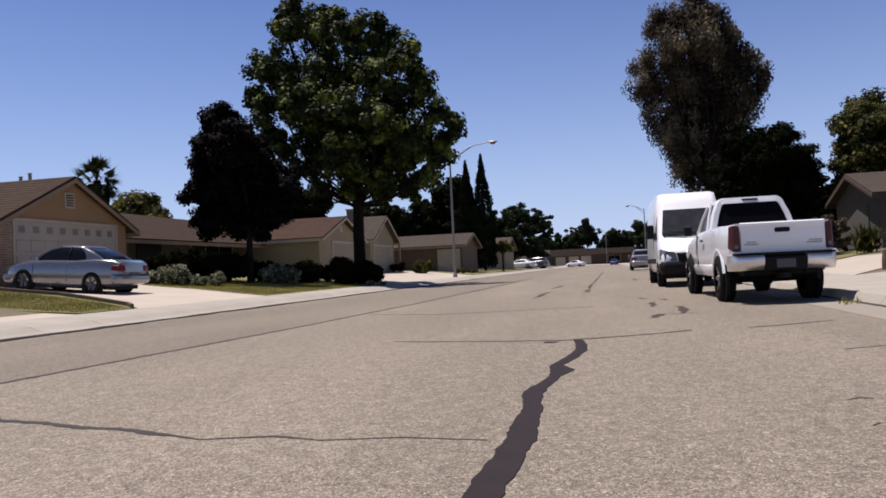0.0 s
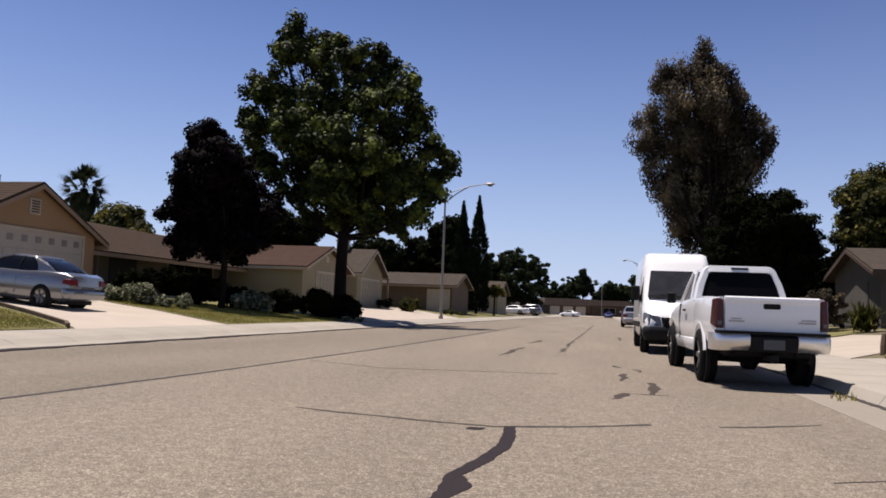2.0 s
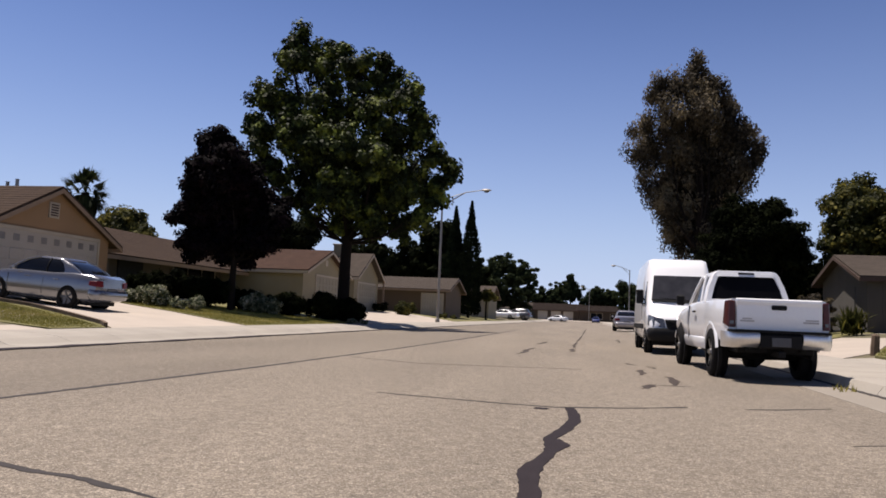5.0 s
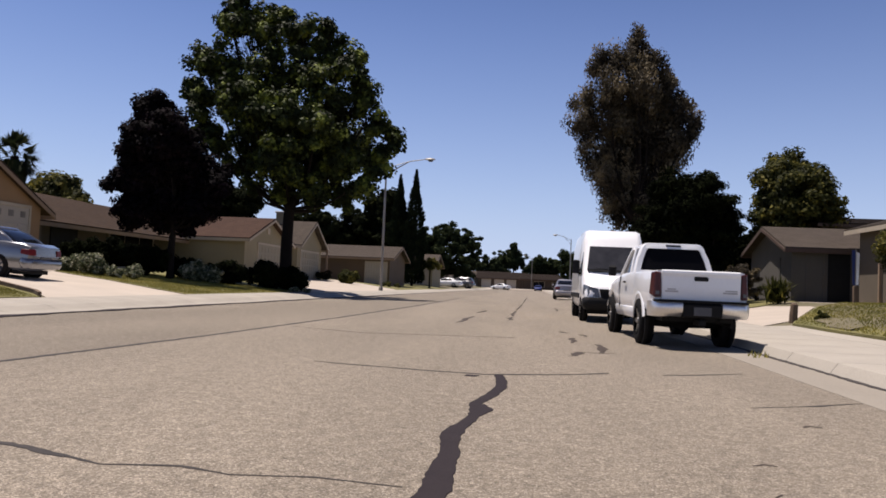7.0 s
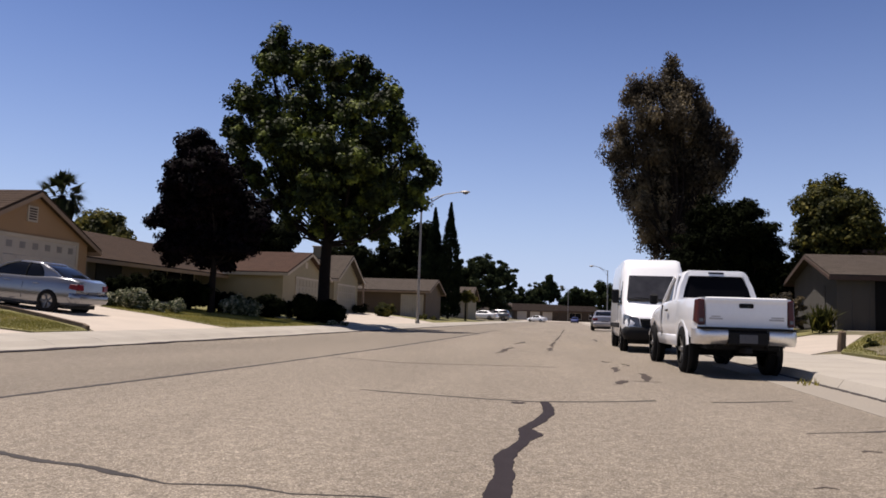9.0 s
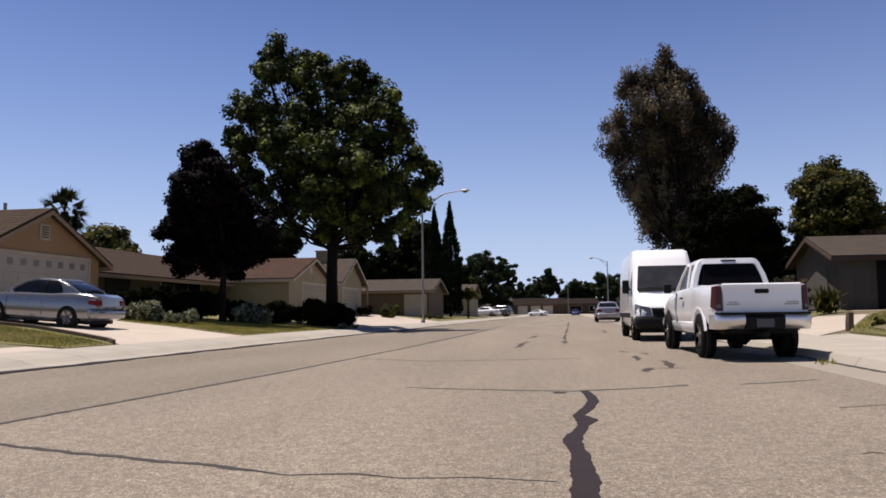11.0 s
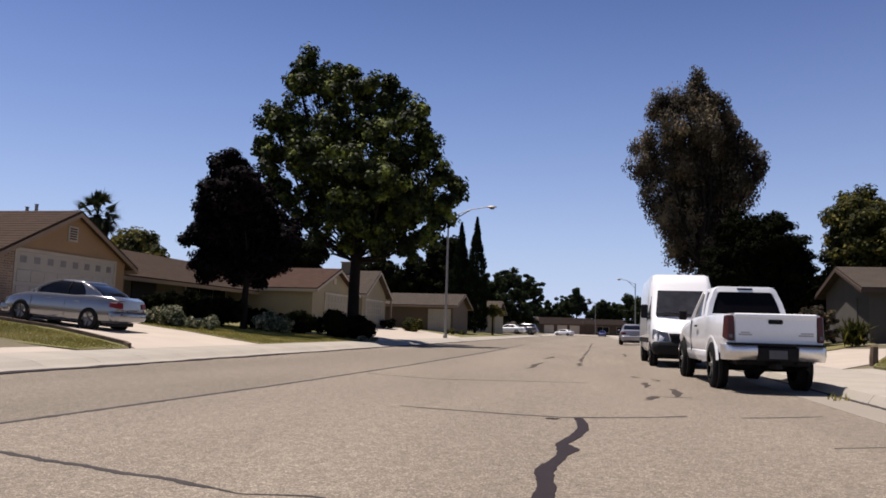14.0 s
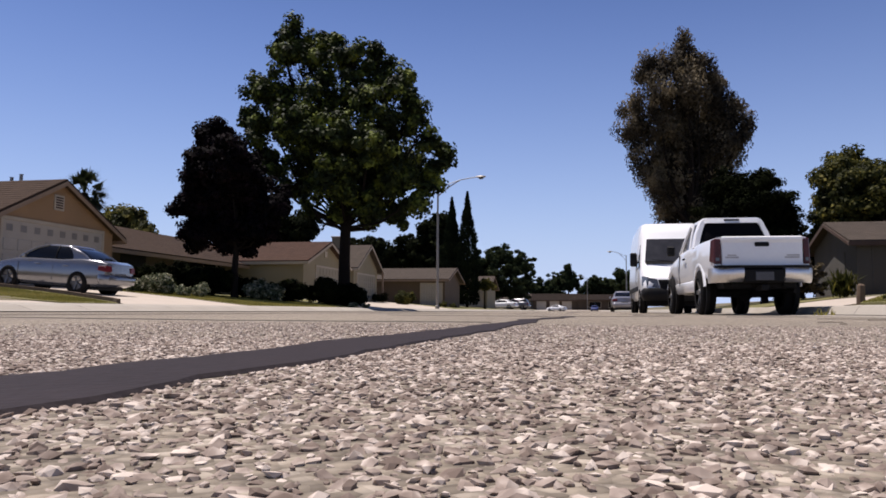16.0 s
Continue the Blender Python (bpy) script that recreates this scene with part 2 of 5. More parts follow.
M_SILVER = mat("silver_car_paint", (0.21, 0.212, 0.228), (0.185, 0.188, 0.205), rough=0.22, coarse=1.2, fine=60, metal=0.65, coat=0.8)
M_GREYCAR = mat("grey_car_paint", (0.16, 0.16, 0.17), rough=0.25, coarse=1.2, fine=60, metal=0.5, coat=0.8)
M_PALECAR = mat("pale_silver_paint", (0.36, 0.35, 0.38), rough=0.3, coarse=1.2, fine=60, metal=0.4, coat=0.6)
M_RUBBER = mat("tyre_rubber", (0.013, 0.0125, 0.0125), (0.009, 0.0085, 0.0085), rough=0.9, coarse=6, fine=50, spec=0.12)
M_BLACK = mat("black_plastic", (0.011, 0.011, 0.012), (0.007, 0.007, 0.007), rough=0.65, coarse=5, fine=60, spec=0.18)
M_RIM = mat("alloy", (0.30, 0.30, 0.30), (0.22, 0.22, 0.22), rough=0.35, coarse=5, fine=50, metal=0.9)
M_CHROME = mat("chrome", (0.82, 0.80, 0.77), (0.70, 0.68, 0.66), rough=0.38, coarse=3, fine=30, metal=0.85)
M_RED = mat("tail_lamp", (0.085, 0.013, 0.011), (0.045, 0.008, 0.008), rough=0.3, coarse=8, fine=60, spec=0.25, coat=0.15)
M_LENS = mat("headlamp_lens", (0.12, 0.122, 0.13), (0.06, 0.062, 0.068), rough=0.16, coarse=8, fine=30, coat=0.5)
M_WOOD = mat("weathered_wood", (0.16, 0.11, 0.07), (0.09, 0.06, 0.04), rough=0.9, coarse=3, fine=30, bump=0.006, stretch=(1, 1, 0.2))
M_PLATE = mat("plate", (0.09, 0.092, 0.10), rough=0.5, coarse=6, fine=40)
M_FADED = mat("faded_lettering", (0.52, 0.50, 0.49), rough=0.5, coarse=6, fine=40)
M_BLUE = mat("blue_paint", (0.02, 0.035, 0.15), rough=0.4, coarse=4, fine=30)
M_STONE = leaf_mat("loose_chips", (0.16, 0.122, 0.10), (0.33, 0.268, 0.226), (0.58, 0.50, 0.43), trans=0.0, rough=0.9, clump=70.0, share=0.45)
L_BIG = leaf_mat("broad_leaves", (0.009, 0.014, 0.005), (0.034, 0.046, 0.012), (0.17, 0.20, 0.034), trans=0.12, rough=0.65, spec=0.12, clump=1.3, share=0.2)
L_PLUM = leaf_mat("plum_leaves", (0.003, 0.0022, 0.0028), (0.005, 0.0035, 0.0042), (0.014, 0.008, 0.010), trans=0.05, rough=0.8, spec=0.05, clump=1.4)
# Hedge leaves near black, holding the shade cast by the tree crowns.
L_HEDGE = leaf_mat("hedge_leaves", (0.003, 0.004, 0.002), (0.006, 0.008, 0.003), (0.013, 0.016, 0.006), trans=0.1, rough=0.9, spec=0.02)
L_EUC = leaf_mat("brown_green_leaves", (0.022, 0.018, 0.012), (0.088, 0.071, 0.045), (0.24, 0.19, 0.11), trans=0.28, clump=0.8, share=0.18)
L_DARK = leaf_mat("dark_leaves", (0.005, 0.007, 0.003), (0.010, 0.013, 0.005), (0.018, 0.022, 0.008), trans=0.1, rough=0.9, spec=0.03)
L_YEL = leaf_mat("yellow_green_leaves", (0.018, 0.022, 0.007), (0.055, 0.058, 0.014), (0.21, 0.18, 0.04), clump=1.0)
L_CYP = leaf_mat("cypress_leaves", (0.006, 0.010, 0.006), (0.012, 0.018, 0.009), (0.02, 0.027, 0.011), trans=0.12, rough=0.9, spec=0.03)
L_FAR = leaf_mat("far_leaves", (0.015, 0.021, 0.011), (0.028, 0.038, 0.017), (0.058, 0.068, 0.030), trans=0.15, rough=0.9, spec=0.03)
L_PALM = leaf_mat("palm_leaves", (0.012, 0.018, 0.008), (0.03, 0.04, 0.014), (0.09, 0.09, 0.04), trans=0.2)
L_PALE = leaf_mat("pale_shrub_leaves", (0.03, 0.042, 0.018), (0.13, 0.145, 0.075), (0.50, 0.47, 0.34), trans=0.15, clump=5.0, share=0.4)
L_GRASS = leaf_mat("grass_blades", (0.17, 0.165, 0.042), (0.26, 0.232, 0.058), (0.35, 0.30, 0.085), trans=0.3, clump=0.5)


# ---- mesh helpers ----
def thing(name, x, y, z, label, category, group="", rz=0.0):
    ob = new(name)
    ob.empty_display_size = 0.2
    ob.matrix_world = pose(x, y, z, 0, 0, rz)
    return tagged(ob, label, category, group)


def part(name, bm, material, parent, label="", smooth=False):
    me = bpy.data.meshes.new(name)
    bm.normal_update()
    bm.to_mesh(me)
    bm.free()
    if smooth:
        me.shade_smooth()
        me.set_sharp_from_angle(angle=radians(48))
    me.materials.append(material)
    ob = new(name, me)
    ob.parent = parent
    if label:
        tagged(ob, label)
    return ob


def raw(name, verts, faces, material, parent=None):
    me = bpy.data.meshes.new(name)
    me.from_pydata(verts, [], faces)
    me.materials.append(material)
    ob = new(name, me)
    ob.parent = parent
    return ob


def hexa(bm, p, bevel=0.0, seg=1):
    """A solid from eight corners: four below, four above, each ring anticlockwise from above."""
    v = [bm.verts.new(q) for q in p]
    f = [bm.faces.new([v[i] for i in k]) for k in ((3, 2, 1, 0), (4, 5, 6, 7), (0, 1, 5, 4), (1, 2, 6, 5), (2, 3, 7, 6), (3, 0, 4, 7))]
    if bevel:
        bmesh.ops.bevel(bm, geom=list({e for q in f for e in q.edges}), offset=bevel, segments=seg, affect="EDGES", clamp_overlap=True)
    return bm


def box(bm, x0, y0, z0, x1, y1, z1, bevel=0.0, seg=1):
    return hexa(bm, [(x0, y0, z0), (x1, y0, z0), (x1, y1, z0), (x0, y1, z0), (x0, y0, z1), (x1, y0, z1), (x1, y1, z1), (x0, y1, z1)], bevel, seg)


def one_box(*a, **k):
    return box(bmesh.new(), *a, **k)


def loft(bm, rings, caps=True, closed=True):
    vs = [[bm.verts.new(p) for p in r] for r in rings]
    n = len(vs[0])
    for a, b in zip(vs, vs[1:]):
        for i in range(n if closed else n - 1):
            bm.faces.new((a[i], a[(i + 1) % n], b[(i + 1) % n], b[i]))
    if caps:
        bm.faces.new(vs[0][::-1]), bm.faces.new(vs[-1])
    bmesh.ops.recalc_face_normals(bm, faces=bm.faces)
    return bm


def tube(bm, pts, radii, seg=8):
    """A round, tapering tube along points."""
    rings = []
    for i, p in enumerate(pts):
        p = Vector(p)
        d = (Vector(pts[min(i + 1, len(pts) - 1)]) - Vector(pts[max(i - 1, 0)])).normalized()
        u = d.orthogonal().normalized() if abs(d.z) < 0.9 else (Vector((1, 0, 0)) - d * d.x).normalized()
        w = d.cross(u)
        rings.append([p + radii[i] * (math.cos(t) * u + math.sin(t) * w) for t in (2 * math.pi * k / seg for k in range(seg))])
    return loft(bm, rings)


def prism(bm, poly, axis, a, b):
    """A flat outline pushed along an axis from a to b. The outline runs over the other two axes in x, y, z order."""
    def at(p, c):
        return (c, p[0], p[1]) if axis == "x" else (p[0], c, p[1]) if axis == "y" else (p[0], p[1], c)
    lo, hi = [bm.verts.new(at(p, a)) for p in poly], [bm.verts.new(at(p, b)) for p in poly]
    n = len(poly)
    for i in range(n):
        bm.faces.new((lo[i], lo[(i + 1) % n], hi[(i + 1) % n], hi[i]))
    bm.faces.new(lo[::-1]), bm.faces.new(hi)
    bmesh.ops.recalc_face_normals(bm, faces=bm.faces)
    return bm


# ---- ground, road, pavements ----
PROFILE = [(-1500, 1.2), (-60, 1.2), (-26, 0.95), (-18, 0.80), (-10.2, 0.14), (-9.0, 0.04), (-8.6, -0.12), (4.3, -0.12), (4.7, 0.04), (6.0, 0.14), (11, 0.72), (30, 0.95), (60, 1.0), (1500, 1.0)]


def land(x):
    return float(np.interp(x, [p[0] for p in PROFILE], [p[1] for p in PROFILE]))


ys = [-300, -20, 0, 20, 40, 60, 80, 110, 150, 190, 300, 1500]
gv = [(x, y, z) for y in ys for x, z in PROFILE]
k = len(PROFILE)
gf = [(j * k + i, j * k + i + 1, (j + 1) * k + i + 1, (j + 1) * k + i) for j in range(len(ys) - 1) for i in range(k - 1)]
tagged(raw("ground", gv, gf, M_DRY), "dry ground sloping up gently from the street", "ground", kind="structure")

XL, XR = -8.2, 3.22
SEAM = ((-4.95, -60.0), (-4.22, 5.9), (-3.7, 27.0), (-3.7, 186.0))
prism(bm := bmesh.new(), [*SEAM, (XR, 186.0), (XR, -60.0)], "z", -0.1, 0.0)
tagged(part("road", bm, M_ROAD, None), "worn pale grey-brown chip seal street with sealed cracks", "road", kind="structure")
prism(bm := bmesh.new(), [(XL, -60.0), *SEAM, (XL, 186.0)], "z", -0.1, 0.0)
tagged(part("road_lane", bm, M_ROAD_W, None), "slightly darker older lane of the street", "road", kind="structure")
bm = one_box(-70, 186.004, -0.1, 60, 191.0, 0.0)
tagged(part("cross_road", bm, M_ROAD, None), "pale asphalt cross street at the far end", "road", kind="structure")
prism(bm := bmesh.new(), [(191.004, -0.1), (197.6, -0.1), (197.6, 0.32), (191.6, 0.12), (191.004, 0.1)], "x", -33.0, 24.0)
tagged(part("pavement_north", bm, M_DRIVE, None), "sunlit pale concrete aprons before the far houses", "pavement", kind="structure")


def strip(name, pts, widths, material, label, step=0.05, jag=0.25, seed=1, z=0.004):
    """An uneven band poured along a line on the road."""
    rnd = random.Random(seed)
    ln = [Vector((*p, 0)) for p in pts]
    out = []
    for i, (a, b) in enumerate(zip(ln, ln[1:])):
        m = max(1, int((b - a).length / step))
        for j in range(m):
            s = j / m
            out.append((a.lerp(b, s), widths[i] * (1 - s) + widths[i + 1] * s))
    out.append((ln[-1], widths[-1]))
    verts, faces = [], []
    wl_, wr_ = 0.0, 0.0
    for i, (p, w) in enumerate(out):
        d = (out[min(i + 1, len(out) - 1)][0] - out[max(i - 1, 0)][0]).normalized()
        s = Vector((-d.y, d.x, 0))
        wl_, wr_ = 0.6 * wl_ + rnd.uniform(-jag, jag), 0.6 * wr_ + rnd.uniform(-jag, jag)
        l, r = p + s * w * 0.5 * (1 + wl_), p - s * w * 0.5 * (1 + wr_)
        verts += [(l.x, l.y, 0.0006), (l.x - s.x * 0.004, l.y - s.y * 0.004, z), (r.x + s.x * 0.004, r.y + s.y * 0.004, z), (r.x, r.y, 0.0006)]
        if i:
            o = 4 * i
            faces += [(o - 4 + q, o - 3 + q, o + 1 + q, o + q) for q in range(3)]
    return tagged(raw(name, verts, faces, material), label, "road crack", "sealed cracks in the street", "structure")


strip("sealed_crack", [(0.12, 7.2), (0.17, 6.75), (0.18, 6.3), (0.13, 5.85), (0.04, 5.35), (0.10, 5.1), (0.06, 4.8), (-0.02, 4.2), (0.02, 3.7), (0.03, 3.0), (0.0, 2.4), (0.01, 1.6), (-0.02, 0.8), (-0.03, 0.2), (-0.06, -0.4), (-0.05, -1.5), (0.1, -9.0), (0.0, -30.0)],
      [0.10, 0.10, 0.10, 0.11, 0.10, 0.16, 0.09, 0.13, 0.10, 0.13, 0.13, 0.15, 0.15, 0.16, 0.15, 0.14, 0.13, 0.12], M_TAR, "wide jagged dark tar seal along the street", jag=0.13, seed=4)
strip("gutter_edge_line", [(-8.2, -20.0), (-8.2, 20.0), (-8.2, 60.0), (-8.2, 110.0)], [0.26, 0.26, 0.24, 0.22], M_TAR, "dark line between the street and the gutter", seed=31, step=0.3, z=0.014, jag=0.5)
strip("kerb_foot_line", [(3.8, -20.0), (3.8, 9.0), (3.815, 13.0), (3.8, 60.0), (3.8, 110.0)], [0.07, 0.07, 0.09, 0.10, 0.10], M_CRACK, "dark line along the foot of the kerb", seed=33, step=0.12, z=0.024, jag=0.5)
strip("sealed_crack", [(-0.18, 7.0), (-0.06, 6.98)], [0.09, 0.12], M_TAR, "short dark tar patch beside the wide seal", seed=5, step=0.02)
strip("transverse_crack", [(-1.78, 7.45), (-1.4, 7.34), (-0.95, 7.27), (-0.5, 7.18), (0.0, 7.15), (0.57, 7.4), (0.9, 7.6), (1.23, 7.84)], [0.025, 0.05, 0.04, 0.055, 0.05, 0.055, 0.045, 0.060], M_CRACK, "thin crack running across the street", seed=6)
strip("transverse_crack", [(1.8, 7.96), (2.0, 8.07), (2.2, 8.17), (2.4, 8.3), (2.75, 8.55)], [0.03, 0.07, 0.06, 0.045, 0.02], M_CRACK, "thin crack running towards the kerb", seed=7)
strip("long_crack", [(-4.7, -30.0), (-4.35, 3.7), (-4.22, 5.9), (-4.0, 9.5), (-3.8, 16.3), (-3.7, 27.0), (-3.8, 45.0)], [0.068, 0.068, 0.075, 0.083, 0.105, 0.135, 0.075], M_CRACK, "long thin crack along the paving joint", seed=8)
strip("transverse_crack", [(-5.8, 4.4), (-4.2, 3.78), (-3.6, 3.68), (-2.96, 3.46), (-2.6, 3.38), (-2.3, 3.26), (-1.95, 3.2), (-1.66, 3.09)], [0.030, 0.05, 0.06, 0.052, 0.07, 0.05, 0.075, 0.035], M_CRACK, "thin dark crack across the lane", seed=9, jag=0.4)
strip("transverse_crack", [(-1.66, 3.09), (-1.45, 3.0), (-1.1, 3.07), (-0.85, 2.99), (-0.5, 3.05), (-0.1, 3.0)], [0.030, 0.014, 0.024, 0.012, 0.018, 0.008], M_CRACK, "hairline crack across the lane", seed=10, jag=0.5)
strip("transverse_crack", [(-3.7, 12.6), (-2.3, 11.9), (0.2, 12.6)], [0.020, 0.030, 0.010], M_CRACK, "hairline crack across the lane", seed=11, jag=0.5)
TAR = [([(1.18, 13.3), (1.12, 12.9), (1.16, 12.5), (1.08, 12.0)], 0.12), ([(1.36, 14.4), (1.45, 14.1), (1.41, 13.8)], 0.11), ([(0.97, 9.68), (1.05, 10.0), (1.12, 10.35)], 0.15),
       ([(1.47, 11.95), (1.50, 11.5), (1.45, 11.0), (1.41, 10.4)], 0.16), ([(1.03, 15.1), (1.09, 14.8), (1.15, 14.6)], 0.12), ([(0.05, 39.5), (-0.03, 31.0), (-0.09, 27.5)], 0.09),
       ([(-0.07, 26.5), (-0.12, 23.0), (-0.06, 21.6)], 0.12), ([(-0.06, 21.0), (-0.14, 20.2), (-0.06, 19.4), (-0.14, 18.8)], 0.13), ([(-1.22, 16.6), (-1.13, 17.8), (-1.2, 18.7), (-1.08, 20.2)], 0.15),
       ([(-1.22, 22.9), (-1.1, 24.2), (-1.07, 25.6)], 0.17), ([(1.46, 32.4), (1.5, 30.5), (1.44, 28.5)], 0.10), ([(0.2, 62.0), (0.08, 50.0), (0.05, 40.5)], 0.09)]
SPECKS = [([(1.55, 3.88), (1.62, 3.93), (1.68, 3.9)], 0.025), ([(1.48, 3.28), (1.52, 3.33)], 0.025), ([(2.24, 5.18), (2.3, 5.24), (2.38, 5.21)], 0.035)]
for i, (pts, wd) in enumerate(TAR + SPECKS):
    strip("sealed_crack", pts, [wd * 0.5] + [wd * 0.85] * (len(pts) - 2) + [wd * 0.5], M_TAR2, "small dark tar patch on the street", seed=20 + i, step=0.06 if wd > 0.05 else 0.02, jag=0.42)
strip("transverse_crack", [(1.1, 10.36), (1.35, 10.31), (1.6, 10.37)], [0.02, 0.03, 0.012], M_CRACK, "hairline crack between tar patches", seed=51, jag=0.5)
strip("transverse_crack", [(2.13, 5.95), (2.45, 6.12), (2.74, 6.28), (3.07, 6.52), (3.2, 6.6)], [0.012, 0.02, 0.035, 0.03, 0.03], M_CRACK, "thin crack running to the gutter", seed=52, jag=0.5)


# ---- plants ----
def leaf_cloud(blobs, count, size, seed, bough=0.55, per=70, hollow=0.45, droop=0.0, wide=0.55, flat=0.7, inner=0.15):
    """Leaf quads gathered in boughs, which lie through a set of rounded masses (x, y, z, r)."""
    rnd = np.random.RandomState(seed)
    b = np.array(blobs, float)
    w = b[:, 3] ** 2.0
    k = max(1, count // per)
    share = np.maximum(np.round(k * w / w.sum()), 3).astype(int)      # every mass gets its boughs
    pick = np.repeat(np.arange(len(b)), share)
    k = len(pick)
    d = rnd.normal(size=(k, 3))
    d /= np.linalg.norm(d, axis=1, keepdims=True)
    rb = np.minimum(bough * rnd.uniform(0.55, 1.25, k), b[pick, 3] * 0.6)
    room = np.maximum(b[pick, 3] - 0.2 * rb, 0.05)
    far = hollow + (1.0 - hollow) * rnd.rand(k) ** 0.6
    far = np.where(rnd.rand(k) < inner, rnd.rand(k) * 0.6, far)
    cen = b[pick, :3] + d * (room * far)[:, None]
    rep = np.repeat(np.arange(k), per)
    n = len(rep)
    o = rnd.normal(size=(n, 3))
    o /= np.linalg.norm(o, axis=1, keepdims=True)
    c = cen[rep] + o * (rb[rep] * rnd.rand(n) ** 0.45)[:, None] * (1, 1, flat)
    nor = o * 0.9 + d[rep] * 0.3 + rnd.normal(size=(n, 3)) * 0.45 + (0, 0, 0.35)
    nor /= np.linalg.norm(nor, axis=1, keepdims=True)
    t = np.cross(nor, rnd.normal(size=(n, 3)))
    t[:, 2] -= droop
    t /= np.linalg.norm(t, axis=1, keepdims=True)
    s = np.cross(nor, t)
    s /= np.linalg.norm(s, axis=1, keepdims=True)
    L = size * rnd.uniform(0.6, 1.35, n)[:, None]
    fold = nor * L * 0.12
    v = np.stack([c - t * L * 0.5, c + s * L * wide * 0.5 + fold, c + t * L * 0.5, c - s * L * wide * 0.5 + fold], 1).reshape(-1, 3)
    return v, n


def quads(name, v, n, material, parent):
    me = bpy.data.meshes.new(name)
    me.vertices.add(4 * n)
    me.vertices.foreach_set("co", v.ravel().astype(np.float32))
    me.loops.add(4 * n)
    me.loops.foreach_set("vertex_index", np.arange(4 * n, dtype=np.int32))
    me.polygons.add(n)
    me.polygons.foreach_set("loop_start", np.arange(0, 4 * n, 4, dtype=np.int32))
    me.update(calc_edges=True)
    me.materials.append(material)
    ob = new(name, me)
    ob.parent = parent
    return ob


def tree(name, x, y, blobs, material, count, size, label, r=0.3, seed=1, trunk_top=None, lean=(0, 0), bough=0.55, per=70, limbs=True, group="", category="tree", hollow=0.45, droop=0.0, bark=None, wide=0.55, inner=0.15, flat=0.7):
    """Blobs are (x, z, r) in the world, or (x, z, r, y)."""
    z = land(x) - 0.02
    t = thing(name, x, y, z, label, category, group)
    rnd = random.Random(seed)
    loc = [(q[0] - x, (q[3] - y if len(q) > 3 else rnd.uniform(-0.35, 0.35) * q[2] * 2), q[1] - z, q[2]) for q in blobs]
    low = min(q[2] - q[3] * 0.6 for q in loc)
    top = trunk_top or low + 0.5 * (max(q[2] for q in loc) - low)
    bm = bmesh.new()
    tx, ty = lean
    tube(bm, [(0, 0, -0.1), (0.01, 0, 0.25), (tx * 0.25, ty * 0.25, low * 0.6), (tx * 0.6 + 0.05, ty * 0.6, low + 0.3), (tx, ty, top)], [r * 1.3, r * 1.05, r * 0.95, r * 0.85, r * 0.3], 10)
    if limbs:
        for q in loc:
            s = rnd.uniform(0.45, 0.85)
            h = min(low * 0.95 + rnd.uniform(0.0, 0.35) * (q[2] - low), q[2] - 0.3)
            a = Vector((tx * 0.5, ty * 0.5, max(h, low * 0.9)))
            b = Vector(q[:3])
            mid = a.lerp(b, 0.5) + Vector((rnd.uniform(-0.3, 0.3), rnd.uniform(-0.3, 0.3), -0.12 * (b - a).length))
            tube(bm, [a, mid, b], [r * 0.30 * s + 0.03, r * 0.22 * s + 0.02, 0.02], 6)
            for _ in range(5):
                e = b + Vector((rnd.gauss(0, 1), rnd.gauss(0, 1), rnd.gauss(0.1, 0.7))) * q[3] * 0.25
                tube(bm, [mid.lerp(b, rnd.uniform(0.4, 0.9)), e], [0.035, 0.01], 5)
    part("trunk", bm, bark or M_BARK, t, smooth=True)
    v, n = leaf_cloud(loc, count, size, seed, bough=bough, per=per, hollow=hollow, droop=droop, wide=wide, inner=inner, flat=flat)
    quads("crown", v, n, material, t)
    return t


def bush(name, x, y, rx, ry, h, material, count, size, label, seed, category="bush", group=""):
    z = land(x)
    t = thing(name, x, y, z, label, category, group)
    rnd = random.Random(seed)
    bl = [(rnd.uniform(-rx, rx) * 0.75, rnd.uniform(-ry, ry) * 0.75, h * rnd.uniform(0.3, 0.68), h * rnd.uniform(0.3, 0.45)) for _ in range(max(5, int(6 * max(rx, ry) / h)))]
    v, n = leaf_cloud(bl, count, size, seed, bough=0.2, per=30, hollow=0.4)
    v[:, 2] = np.maximum(v[:, 2], 0.01)
    quads("foliage", v, n, material, t)
    return t


CROWN = [(-14.5, 14.5, 0.9), (-15.3, 13.8, 0.85), (-13.6, 13.8, 0.9), (-14.4, 13.0, 1.2), (-16.7, 11.5, 0.9), (-15.6, 11.5, 1.2), (-12.6, 13.1, 1.0), (-11.4, 13.1, 0.95), (-10.3, 13.0, 1.0), (-9.4, 12.1, 1.0), (-8.7, 11.1, 0.95), (-8.1, 10.0, 0.95), (-7.5, 8.9, 0.9), (-7.1, 7.8, 0.9), (-7.1, 6.7, 0.85), (-7.8, 5.6, 0.9), (-9.0, 5.0, 0.8), (-17.1, 10.0, 0.95), (-16.8, 8.7, 1.0), (-15.7, 7.7, 0.9), (-15.2, 9.4, 1.3), (-13.4, 10.8, 1.4), (-11.6, 11.2, 1.5), (-9.9, 10.0, 1.4), (-12.7, 6.0, 1.0), (-10.6, 5.8, 1.3), (-8.8, 6.7, 1.1), (-13.7, 5.3, 0.5), (-12.3, 5.0, 0.75), (-10.3, 4.7, 0.8), (-14.4, 6.7, 0.95), (-14.0, 7.7, 1.05), (-12.1, 13.7, 0.7)]
